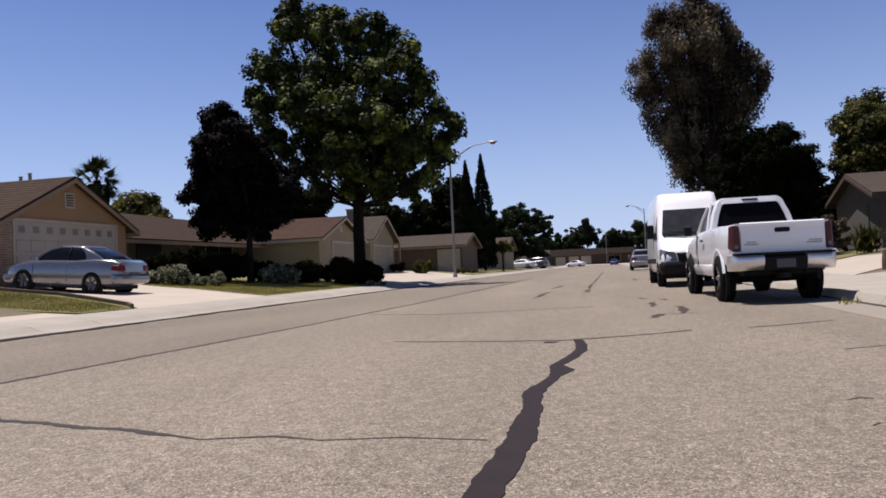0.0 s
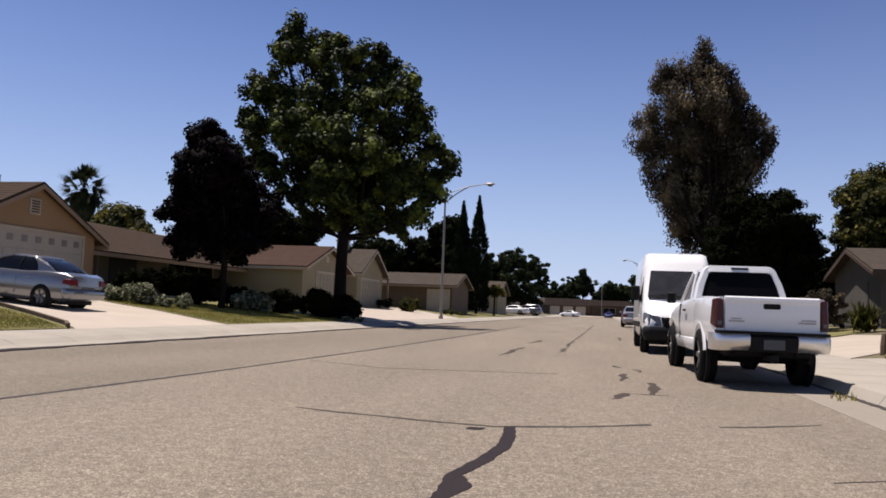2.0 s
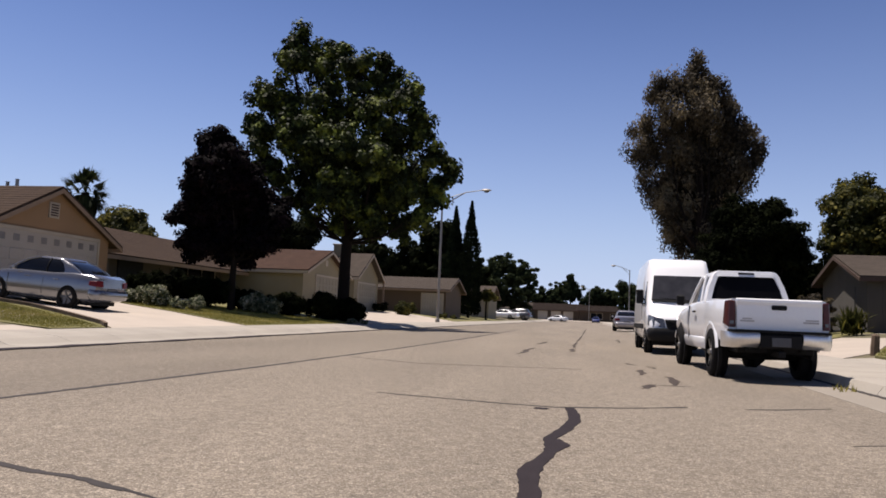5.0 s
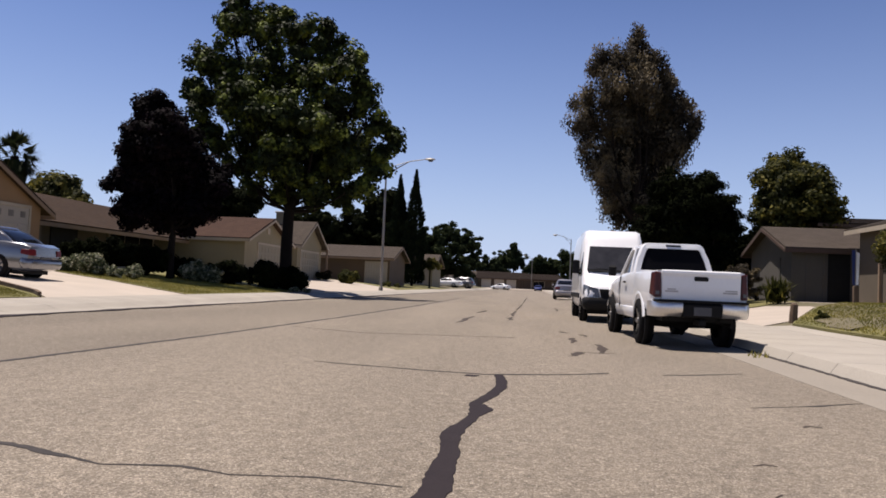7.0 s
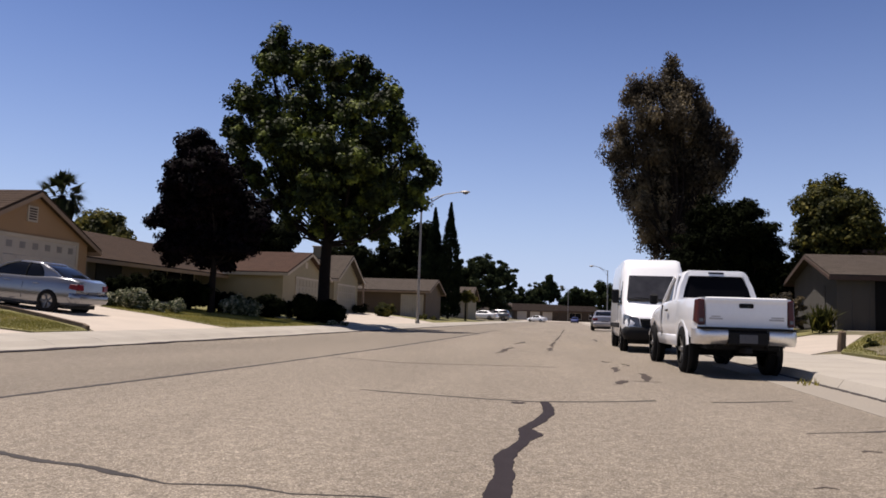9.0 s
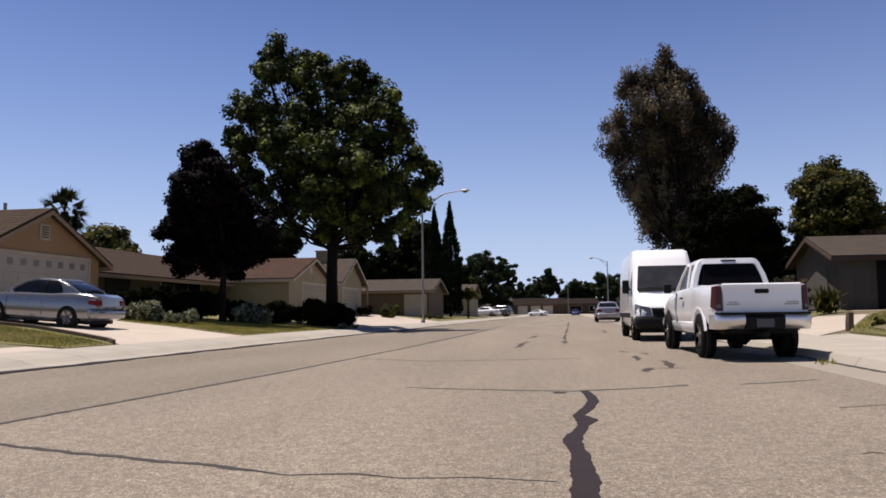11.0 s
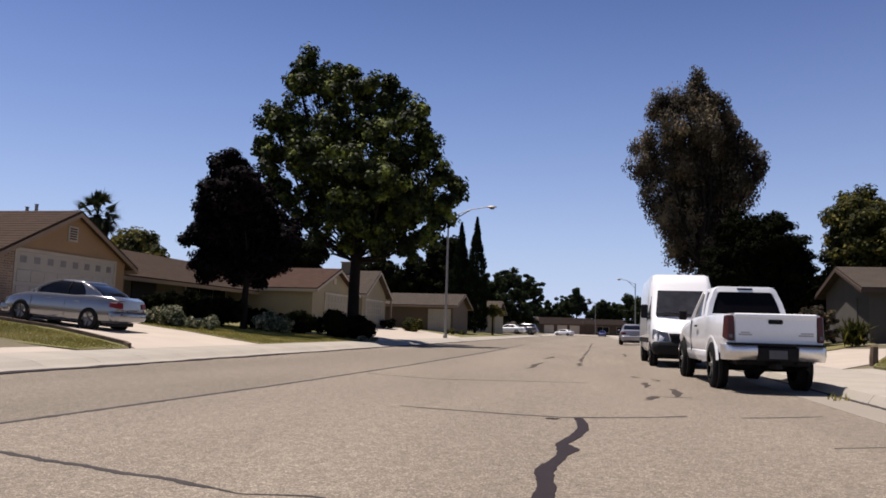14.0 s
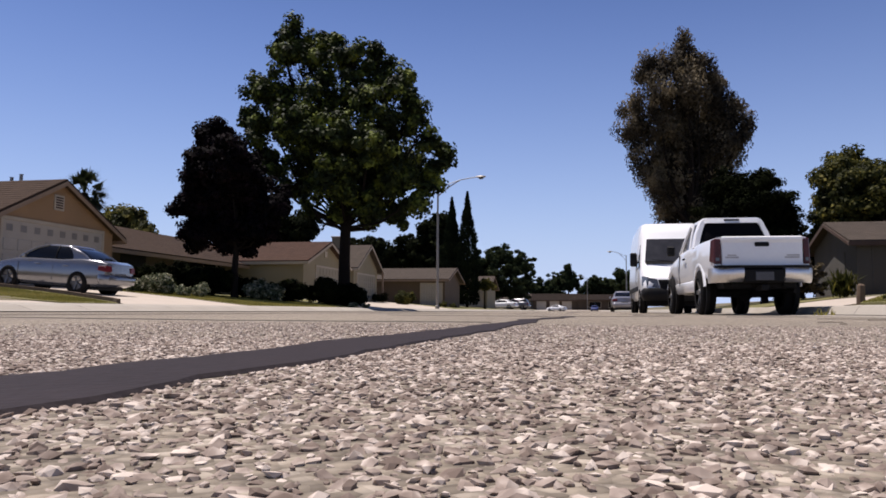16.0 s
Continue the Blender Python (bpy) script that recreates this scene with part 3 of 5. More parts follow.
HEART = [(x, z, r, y) for y, r in ((33.2, 1.2), (36.0, 1.45), (39.2, 1.5)) for x, z in ((-13.1, 8.6), (-11.4, 8.6), (-9.6, 8.0), (-11.3, 6.6))]
tree("broadleaf_tree", -11.7, 36.0, CROWN + HEART,
     L_BIG, 88000, 0.22, "tall broadleaf tree with dense green crown and dark trunk", r=0.31, seed=11, lean=(-0.1, 0.3), bough=0.58, per=150, hollow=0.58, inner=0.1, flat=0.85, trunk_top=11.5, wide=0.7)
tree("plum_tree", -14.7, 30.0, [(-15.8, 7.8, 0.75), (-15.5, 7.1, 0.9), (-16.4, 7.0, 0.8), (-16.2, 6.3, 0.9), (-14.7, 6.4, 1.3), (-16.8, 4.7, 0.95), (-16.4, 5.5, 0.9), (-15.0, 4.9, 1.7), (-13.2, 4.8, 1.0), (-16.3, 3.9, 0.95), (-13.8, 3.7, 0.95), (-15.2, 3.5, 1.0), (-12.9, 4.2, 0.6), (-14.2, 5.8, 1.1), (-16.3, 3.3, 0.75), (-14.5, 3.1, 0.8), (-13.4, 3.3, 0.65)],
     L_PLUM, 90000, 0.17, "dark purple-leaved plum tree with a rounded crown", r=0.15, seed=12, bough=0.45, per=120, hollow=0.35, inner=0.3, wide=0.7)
tree("gum_tree", 6.0, 42.0, [(5.6, 14.6, 0.75), (6.6, 14.0, 0.6), (7.5, 12.6, 0.7), (8.4, 11.2, 0.7), (5.2, 13.4, 1.1), (6.4, 13.1, 0.95), (3.8, 13.2, 0.85), (4.2, 12.0, 1.15), (7.3, 11.8, 0.95), (5.8, 11.6, 1.6), (3.1, 11.4, 0.85), (2.9, 10.0, 0.9), (8.0, 10.6, 0.9), (9.0, 10.0, 0.65), (6.7, 9.8, 1.8), (4.6, 9.8, 1.5), (8.2, 8.9, 0.9), (3.6, 8.5, 0.9), (4.0, 7.3, 0.85), (5.6, 7.9, 1.7), (7.5, 8.0, 1.4), (4.8, 6.2, 1.0), (6.4, 6.3, 1.6), (7.4, 5.4, 1.5), (5.1, 5.2, 0.9), (6.2, 10.2, 1.8, 44.0), (5.6, 8.0, 1.8, 44.2)],
     L_EUC, 92000, 0.19, "tall gum tree with brownish-green drooping foliage", r=0.33, seed=13, bough=0.62, per=165, trunk_top=11.5, droop=0.9, wide=0.42, inner=0.25, hollow=0.5, flat=1.3)
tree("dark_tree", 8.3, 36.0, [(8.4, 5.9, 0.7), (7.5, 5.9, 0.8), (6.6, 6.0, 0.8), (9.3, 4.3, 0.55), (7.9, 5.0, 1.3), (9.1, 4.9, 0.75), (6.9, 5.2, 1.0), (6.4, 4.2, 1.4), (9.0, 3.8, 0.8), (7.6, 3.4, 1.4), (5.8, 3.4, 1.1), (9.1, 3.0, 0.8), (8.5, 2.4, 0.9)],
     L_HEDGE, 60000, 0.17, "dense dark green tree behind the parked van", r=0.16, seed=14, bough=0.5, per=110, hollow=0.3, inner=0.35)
tree("yellow_green_tree", 17.6, 52.0, [(17.3, 9.5, 1.4), (16.3, 8.1, 1.8), (18.4, 8.4, 1.8), (17.4, 6.8, 2.6), (19.5, 7.8, 1.1), (16.0, 6.0, 1.6), (19.3, 6.0, 1.5)],
     L_YEL, 46000, 0.25, "rounded yellow-green tree behind a grey house", r=0.24, seed=15, bough=0.75, per=180, wide=0.65)
NEAR_TREES = [
    (-18.6, 94, [(-18.8, 9.2, 3.0), (-21.6, 7.2, 2.9), (-17.0, 6.3, 2.6), (-20.5, 5.0, 2.5), (-17.6, 11.0, 1.7), (-18.0, 4.0, 2.8), (-16.0, 7.6, 2.0)], "dark tree beside the cypresses"),
    (-26.5, 92, [(-25.5, 6.8, 2.5), (-28.5, 6.4, 2.7), (-24.0, 5.4, 2.2)], "dark tree behind the houses"),
    (-25.5, 58, [(-25.0, 6.5, 2.4), (-23.0, 5.8, 2.0), (-27.5, 6.0, 2.3), (-22.5, 7.2, 1.4)], "dark tree behind the cream house"),
    (-15.5, 131, [(-16.2, 8.1, 3.9), (-12.4, 7.4, 3.9), (-9.9, 7.9, 2.1), (-15.3, 4.4, 3.9), (-18.8, 7.2, 3.9), (-12.5, 3.5, 3.0), (-18.2, 3.8, 3.4), (-10.6, 5.0, 3.0), (-14.1, 9.7, 2.5)], "broad dark tree beside the street")]
FAR_TREES = [
    (-6.2, 212, [(-6.2, 8.3, 3.6), (-9.4, 7.2, 3.2), (-3.2, 8.1, 2.9), (-12.5, 6.3, 3.4), (-15.5, 6.7, 3.6), (-8.0, 5.2, 3.2), (-12.0, 4.6, 3.0)], "far tree behind the end of the street"),
    (-4.5, 211, [(-4.5, 11.9, 1.1), (-4.6, 10.1, 1.8), (-4.7, 7.8, 2.3)], "pointed far tree behind the end of the street"),
    (4.3, 212, [(2.7, 7.6, 2.9), (5.8, 7.8, 2.8), (4.2, 5.6, 3.1), (7.8, 6.7, 2.6), (6.4, 4.8, 2.8), (1.0, 5.2, 2.6), (-0.8, 5.6, 2.2)], "far tree behind the end of the street"),
    (10.5, 180, [(8.8, 7.4, 3.1), (10.8, 6.6, 3.0), (13.0, 6.7, 3.4), (16.0, 6.2, 3.6), (9.5, 4.5, 2.9)], "far tree beside the street"),
    (-29.0, 42, [(-28.6, 5.4, 1.2), (-27.6, 5.0, 1.3), (-29.3, 4.7, 1.2), (-26.6, 4.3, 1.1)], "grey-green tree behind the tan house")]
for i, (x, y, bl, lab) in enumerate(NEAR_TREES + FAR_TREES):
    tree("tree", x, y, bl, L_YEL if i == 8 else L_FAR if i > 2 else L_DARK, 42000 if i < 4 else 34000, 0.27 if i in (2, 8) else 0.44, lab, r=0.2, seed=30 + i, bough=0.7, per=80, hollow=0.25, inner=0.4, wide=0.7, group="trees along the street")


def cypress(x, y, h, r, seed):
    z = land(x)
    t = thing("cypress", x, y, z, "tall narrow dark cypress with a pointed top", "tree", "pair of cypresses")
    bm = tube(bmesh.new(), [(0, 0, -0.1), (0, 0, h * 0.5), (0, 0, h * 0.97)], [0.16, 0.1, 0.01], 8)
    part("trunk", bm, M_BARK, t, smooth=True)
    rnd = np.random.RandomState(seed)
    n = 11000
    u = rnd.rand(n) ** 0.8
    prof = r * np.minimum(1.0, (1 - u) * 1.8) * (0.75 + 0.25 * np.minimum(1, u * 8))
    a = rnd.rand(n) * 6.283
    wob = 1 + 0.13 * np.sin(a * 3 + u * 22) + 0.1 * np.sin(u * 45 + a)
    q = prof * wob * (0.55 + 0.45 * rnd.rand(n))
    c = np.stack([np.cos(a) * q, np.sin(a) * q, 0.2 + u * (h - 0.2)], 1)
    tt = np.stack([np.cos(a) * 0.35, np.sin(a) * 0.35, np.ones(n)], 1) + rnd.normal(size=(n, 3)) * 0.3
    tt /= np.linalg.norm(tt, axis=1, keepdims=True)
    s = np.cross(tt, rnd.normal(size=(n, 3)))
    s /= np.linalg.norm(s, axis=1, keepdims=True)
    L = 0.42 * (rnd.uniform(0.6, 1.3, n) * (1.1 - 0.6 * u))[:, None]
    v = np.stack([c, c + s * L * 0.2 + tt * L * 0.4, c + tt * L, c - s * L * 0.2 + tt * L * 0.4], 1).reshape(-1, 3)
    quads("crown", v, n, L_CYP, t)


cypress(-13.1, 85.0, 13.3, 1.35, 3)
cypress(-15.0, 85.5, 12.6, 1.3, 4)


def palm(x, y, h, seed):
    z = land(x)
    t = thing("palm_tree", x, y, z, "fan palm with a ragged crown above the roofs", "palm tree")
    bm = tube(bmesh.new(), [(0, 0, -0.1), (0.05, 0, h * 0.5), (0, 0, h)], [0.3, 0.22, 0.25], 10)
    part("trunk", bm, M_BARK, t, smooth=True)
    rnd = random.Random(seed)
    vs = []
    for i in range(36):
        az, el = i * 2.4 + rnd.uniform(-0.2, 0.2), -0.75 + 2.2 * (i + rnd.random()) / 36
        d = Vector((math.cos(az) * math.cos(el), math.sin(az) * math.cos(el), math.sin(el)))
        side = d.cross(Vector((0, 0, 1))).normalized()
        up = side.cross(d)
        L = rnd.uniform(0.75, 1.1)
        g = rnd.uniform(-1.2, 1.2)
        o = Vector((0, 0, h)) + d * L
        for j in range(17):
            f = (j - 8) / 8 * 1.15
            e = d * math.cos(f) + (side * math.cos(g) + up * math.sin(g)) * math.sin(f)
            tip = o + e * rnd.uniform(0.85, 1.15) * (1 - 0.25 * abs(f)) + Vector((0, 0, -0.14)) + up * 0.05
            p = e.cross(up).normalized() * 0.075
            m = o.lerp(tip, 0.45)
            vs += [o, m + p, tip, m - p]
        p = side * 0.035
        vs += [Vector((0, 0, h)) - p, Vector((0, 0, h)) + p, o + p, o - p]
    for i in range(1500):
        a, u = rnd.uniform(0, 6.283), rnd.random()
        q = 0.42 + 0.36 * u
        o = Vector((math.cos(a) * q, math.sin(a) * q, h - 0.25 - 2.3 * (1 - u)))
        s_ = Vector((-math.sin(a), math.cos(a), 0)) * 0.08
        e = o + Vector((math.cos(a) * 0.1, math.sin(a) * 0.1, -0.55))
        vs += [o - s_, o + s_, e + s_ * 0.3, e - s_ * 0.3]
    quads("crown", np.array(vs), len(vs) // 4, L_PALM, t)


palm(-33.3, 45.0, 6.9, 5)


# ---- houses ----
def house(name, x0, x1, y0, y1, eave, rise, axis, wall, roof, label, over=0.45, z=None, trim=M_TRIM, verge=None):
    """A gabled block. axis is the way of the ridge. Returns the thing; its origin is (x0, y0, z)."""
    z = min(land(x0), land(x1)) if z is None else z
    t = thing(name, x0, y0, z - 0.1, label, "house")
    w, d, h = x1 - x0, y1 - y0, eave - z + 0.1
    th, base = 0.18, -0.5
    tb = 0.12
    ve = over if verge is None else verge
    a, b = (w, d) if axis == "x" else (d, w)          # along the ridge, across it
    def put(bm):
        if axis == "y":
            for v in bm.verts:
                v.co.x, v.co.y = w - v.co.y, v.co.x
        return bm
    bm = bmesh.new()
    for lo in (0, b - th):
        part("wall", put(one_box(th, lo, base, a - th, lo + th, h)), wall, t)
    for u in (0, a - th):
        bm = prism(bmesh.new(), [(0, base), (b, base), (b, h), (b / 2, h + rise), (0, h)], "x", u, u + th)
        part("gable_wall", put(bm), wall, t)
    # roof slopes laid in courses
    s = rise / (b / 2)
    for side in (0, 1):
        e0 = -over
        n = 16
        f = (lambda q: q) if side == 0 else (lambda q: b - q)
        line = []
        for i in range(n):
            ya, yb = e0 + (b / 2 - e0) * i / n, e0 + (b / 2 - e0) * (i + 1) / n
            line += [(f(ya), h + ya * s + tb + 0.011), (f(yb), h + yb * s + tb)]
        line += [(f(b / 2), h + rise + 0.02), (f(e0), h + e0 * s + 0.02)]
        part("roof_slope", put(prism(bmesh.new(), line, "x", -ve, a + ve)), roof, t)
        # boards under the edges
        bm = bmesh.new()
        for u in (-ve - 0.03, a + ve):
            hexa(bm, [(u, f(e0), h + e0 * s - 0.12), (u + 0.03, f(e0), h + e0 * s - 0.12), (u + 0.03, f(b / 2), h + rise - 0.12), (u, f(b / 2), h + rise - 0.12),
                      (u, f(e0), h + e0 * s + 0.03), (u + 0.03, f(e0), h + e0 * s + 0.03), (u + 0.03, f(b / 2), h + rise + 0.03), (u, f(b / 2), h + rise + 0.03)])
        box(bm, -ve, f(e0) - 0.02, h + e0 * s - 0.12, a + ve, f(e0) + 0.02, h + e0 * s + 0.06)
        bmesh.ops.recalc_face_normals(bm, faces=bm.faces)
        part("fascia", put(bm), trim, t)
    return t


def face_box(t, name, face, u0, u1, z0, z1, at, proud, material, label="", bevel=0.0):
    """A flat piece on a facade. face 'x': it faces +x at x=at and runs over y; 'y': it faces -y at y=at and runs over x. World numbers."""
    o = t.matrix_world.translation
    if face == "x":
        bm = one_box(at - o.x, u0 - o.y, z0 - o.z, at + proud - o.x, u1 - o.y, z1 - o.z, bevel=bevel)
    elif face == "-x":
        bm = one_box(at - proud - o.x, u0 - o.y, z0 - o.z, at - o.x, u1 - o.y, z1 - o.z, bevel=bevel)
    else:
        bm = one_box(u0 - o.x, at - proud - o.y, z0 - o.z, u1 - o.x, at - o.y, z1 - o.z, bevel=bevel)
    return part(name, bm, material, t, label)


def sub(parent, ob):
    """Hang a piece under a part."""
    ob.parent = parent
    return ob


def garage_door(t, face, u0, u1, z0, z1, at, lights=True, material=M_WHITE):
    d = face_box(t, "garage_door", face, u0, u1, z0, z1, at, 0.02, material, "pale sectional garage door")
    rows, cols = 4, 8
    hh, ww = (z1 - z0) / rows, (u1 - u0) / cols
    for r in range(rows):
        for c in range(cols):
            a, b, lo, hi = u0 + c * ww + 0.06, u0 + (c + 1) * ww - 0.06, z0 + r * hh + 0.07, z0 + (r + 1) * hh - 0.07
            if lights and r == rows - 1:
                sub(d, face_box(t, "pane", face, a + 0.12, b - 0.12, lo + 0.1, hi - 0.06, at, 0.026, M_PANE))
            else:
                sub(d, face_box(t, "panel", face, a, b, lo, hi, at, 0.045, material, bevel=0.015))
    for nm, p in (("jamb", (u0 - 0.1, u0, z0, z1 + 0.12)), ("jamb", (u1, u1 + 0.1, z0, z1 + 0.12)), ("lintel", (u0, u1, z1, z1 + 0.12))):
        face_box(t, nm, face, *p, at, 0.06, M_TRIM)


def window(t, face, u0, u1, z0, z1, at, panes=2):
    f = face_box(t, "window", face, u0 - 0.06, u1 + 0.06, z0 - 0.06, z1 + 0.06, at, 0.03, M_TRIM)
    w = (u1 - u0) / panes
    for i in range(panes):
        sub(f, face_box(t, "pane", face, u0 + i * w + 0.025, u0 + (i + 1) * w - 0.025, z0, z1, at, 0.045, M_BACKLIGHT))
    sub(f, face_box(t, "sill", face, u0 - 0.1, u1 + 0.1, z0 - 0.12, z0 - 0.06, at, 0.09, M_TRIM))


# tan house with the garage
h1 = house("house", -26.0, -18.2, 20.1, 26.4, 3.02, 1.55, "x", M_TAN, M_ROOF, "tan stucco garage gable with brown shingle roof", z=0.8, over=0.5, trim=M_BROWNTRIM, verge=0.28)
garage_door(h1, "x", 20.6, 25.7, 0.84, 2.95, -18.2)
v_ = face_box(h1, "gable_vent", "x", 22.95, 23.45, 3.55, 4.1, -18.2, 0.05, M_TRIM, "small square gable vent")
for i in range(5):
    sub(v_, face_box(h1, "slat", "x", 23.02, 23.38, 3.62 + i * 0.09, 3.67 + i * 0.09, -18.2, 0.065, M_DARKTRIM))
pier = face_box(h1, "pier", "x", 19.62, 20.42, 0.75, 2.95, -18.2, 0.10, M_TRIM, "brick pier beside the garage door")
for i in range(27):
    for j in range(3 if i % 2 else 4):
        a = 19.63 + j * 0.265 - (0.0 if i % 2 else 0.13)
        a, b = max(a, 19.625), min(a + 0.25, 20.415)
        sub(pier, face_box(h1, "brick", "x", a, b, 0.78 + i * 0.08, 0.845 + i * 0.08, -18.1, 0.012, M_BRICK))
w1 = house("house", -29.0, -22.0, 26.65, 43.0, 3.25, 1.3, "y", M_WING, M_ROOF, "low house wing, wall coloured dark for its deep porch shade", z=0.85, over=1.4, trim=M_BROWNTRIM)
# No recess is built: a flat black panel paints its shade.
face_box(w1, "door", "x", 32.6, 34.7, 0.9, 2.95, -22.0, 0.04, M_BLACK, "black panel for the shade in the front door recess")
window(w1, "x", 37.5, 42.2, 1.0, 2.75, -22.0, 3)
for yy in (30.2, 35.6):
    face_box(w1, "porch_post", "x", yy - 0.07, yy + 0.07, 0.75, 2.72, -20.95, 0.14, M_BEIGE)

for xx, hh in ((-20.6, 0.35), (-20.2, 0.45)):
    o_ = h1.matrix_world.translation
    part("roof_vent", tube(bmesh.new(), [(xx - o_.x, 3.6, 3.5), (xx - o_.x, 3.6, 3.84 + hh), (xx - o_.x, 3.6, 3.86 + hh)], [0.06, 0.06, 0.085], 8), M_STEEL, h1, "small metal vent pipe on the roof")

# cream house with a gable to the street
h2 = house("house", -30.0, -17.0, 44.0, 52.0, 3.15, 1.4, "x", M_CREAM, M_ROOFR, "cream stucco house with a reddish shingle roof", z=0.72, over=0.45)
garage_door(h2, "x", 46.2, 51.2, 0.78, 2.85, -17.0, lights=False, material=M_DOOR2)
face_box(h2, "gable_vent", "x", 47.75, 48.25, 3.6, 4.0, -17.0, 0.05, M_TRIM)
h3 = house("house", -30.0, -17.2, 55.0, 61.5, 3.45, 1.75, "x", M_CREAM, M_ROOFG, "pale stucco house with a steep gable", z=0.72, over=0.5)
garage_door(h3, "x", 55.8, 60.6, 0.78, 2.85, -17.2, lights=False, material=M_DOOR2)
face_box(h3, "porch_post", "x", 61.75, 61.89, 0.7, 3.3, -16.85, 0.14, M_BROWNTRIM)
ch = thing("chimney", -19.5, 58.0, 4.9, "pale stucco chimney on a roof", "chimney")
part("shaft", one_box(-0.45, -0.3, -0.9, 0.45, 0.3, 1.0, bevel=0.02), M_CREAM, ch)
part("cap", one_box(-0.52, -0.37, 1.0, 0.52, 0.37, 1.12, bevel=0.02), M_TRIM, ch)
h4 = house("house", -20.5, -12.9, 70.0, 78.5, 3.05, 1.15, "x", M_BRN, M_ROOFG, "low brown house with a grey-brown shingle roof", z=0.45, over=0.5, trim=M_BROWNTRIM)
garage_door(h4, "y", -15.2, -13.2, 0.5, 2.55, 70.0, lights=False)
h5 = house("house", -26.0, -12.6, 99.0, 108.0, 3.2, 1.5, "x", M_CREAM, M_ROOFG, "pale house half hidden by trees", z=0.5, over=0.5, trim=M_BROWNTRIM)
garage_door(h5, "y", -16.5, -13.2, 0.55, 2.7, 99.0, lights=False)
# houses across the end of the street
e1 = house("house", -13.5, -1.8, 198.5, 207.0, 2.9, 1.6, "x", M_SHADE, M_ROOFD, "low house with three pale garage doors at the street's end", z=0.25, over=0.6, trim=M_DARKTRIM)
for a in (-12.4, -9.0, -5.8):
    garage_door(e1, "y", a, a + 2.3, 0.3, 2.5, 198.5, lights=False)
e2 = house("house", -1.75, 14.0, 198.0, 207.0, 3.1, 1.2, "x", M_SHADE, M_ROOFD, "long low dark house at the street's end", z=0.25, over=0.9, trim=M_DARKTRIM)
window(e2, "y", 1.0, 4.0, 1.0, 2.4, 198.0)
window(e2, "y", 6.0, 9.5, 1.0, 2.4, 198.0, 3)
e3 = house("house", -33.0, -13.6, 199.0, 208.0, 3.0, 1.5, "x", M_GREY, M_ROOFG, "low grey house at the street's end", z=0.25, over=0.6)
# grey house on the other side
r1 = house("house", 11.6, 19.0, 34.0, 40.0, 3.1, 1.0, "x", M_GREY, M_ROOFG, "grey stucco house with a low grey shingle roof", z=0.75, over=0.4, trim=M_DARKTRIM)
face_box(r1, "side_door", "-x", 35.4, 38.4, 0.8, 2.7, 11.6, 0.04, M_GREY, "grey door in the gable wall")
# Doorway shade painted as a black panel on the flat wall.
face_box(r1, "door", "y", 13.1, 14.0, 0.8, 2.85, 34.0, 0.04, M_BLACK, "black panel for the shade in the doorway recess")
for a in (12.2, 12.9):
    face_box(r1, "siding_board", "y", a, a + 0.09, 0.8, 3.05, 34.0, 0.03, M_GREY)
r2 = house("house", 14.1, 23.0, 27.4, 33.3, 3.9, 1.3, "y", M_BEIGE, M_ROOFG, "beige stucco house wing beside the entry", z=0.8, over=0.45)
face_box(r2, "porch_post", "-x", 31.2, 31.32, 0.8, 3.8, 14.1, 0.12, M_BROWNTRIM)
r3 = house("house", 18.6, 27.0, 50.0, 58.0, 5.7, 0.7, "x", M_SHADE, M_ROOFD, "tall dark brown house behind the grey one", z=0.9, over=0.3, trim=M_DARKTRIM)


# ---- street lamps ----
def street_lamp(x, y, h, reach, label):
    t = thing("street_lamp", x, y, land(x) if abs(x) > 9 else 0.14, label, "street lamp", "street lamps")
    part("base", tube(bmesh.new(), [(0, 0, -0.05), (0, 0, 0.25), (0, 0, 0.32)], [0.16, 0.15, 0.1], 12), M_STEEL, t)
    part("pole", tube(bmesh.new(), [(0, 0, 0.3), (0, 0, h * 0.5), (0, 0, h)], [0.095, 0.08, 0.06], 12), M_STEEL, t, smooth=True)
    s = 1 if reach > 0 else -1
    r = abs(reach)
    pts = [(0, 0, h - 0.75), (s * r * 0.3, 0, h - 0.1), (s * r * 0.6, 0, h + 0.38), (s * r, 0, h + 0.55)]
    part("arm", tube(bmesh.new(), pts, [0.045, 0.04, 0.035, 0.03], 8), M_STEEL, t, smooth=True)
    part("brace", tube(bmesh.new(), [(0, 0, h - 0.15), (s * r * 0.3, 0, h + 0.12), (s * r * 0.6, 0, h + 0.38)], [0.03, 0.025, 0.025], 6), M_STEEL, t, smooth=True)
    bm = bmesh.new()
    rings = []
    for u, w, q in ((0, 0.05, 0.05), (0.12, 0.11, 0.09), (0.4, 0.17, 0.11), (0.62, 0.15, 0.08), (0.72, 0.06, 0.03)):
        rings.append([(s * (r + u), w * math.cos(a), h + 0.55 + q * math.sin(a) * (1.0 if math.sin(a) > 0 else 0.55)) for a in (2 * math.pi * k_ / 10 for k_ in range(10))])
    head = part("lamp_head", loft(bm, rings), M_STEEL, t, smooth=True)
    bm = bmesh.new()
    rings = [[(s * (r + 0.38) + 0.2 * q * math.cos(a), 0.13 * q * math.sin(a), h + 0.5 - dz) for a in (2 * math.pi * k_ / 10 for k_ in range(10))] for q, dz in ((1, 0), (0.85, 0.07), (0.4, 0.11))]
    sub(head, part("lens", loft(bm, rings), M_LENS, t))
    return t


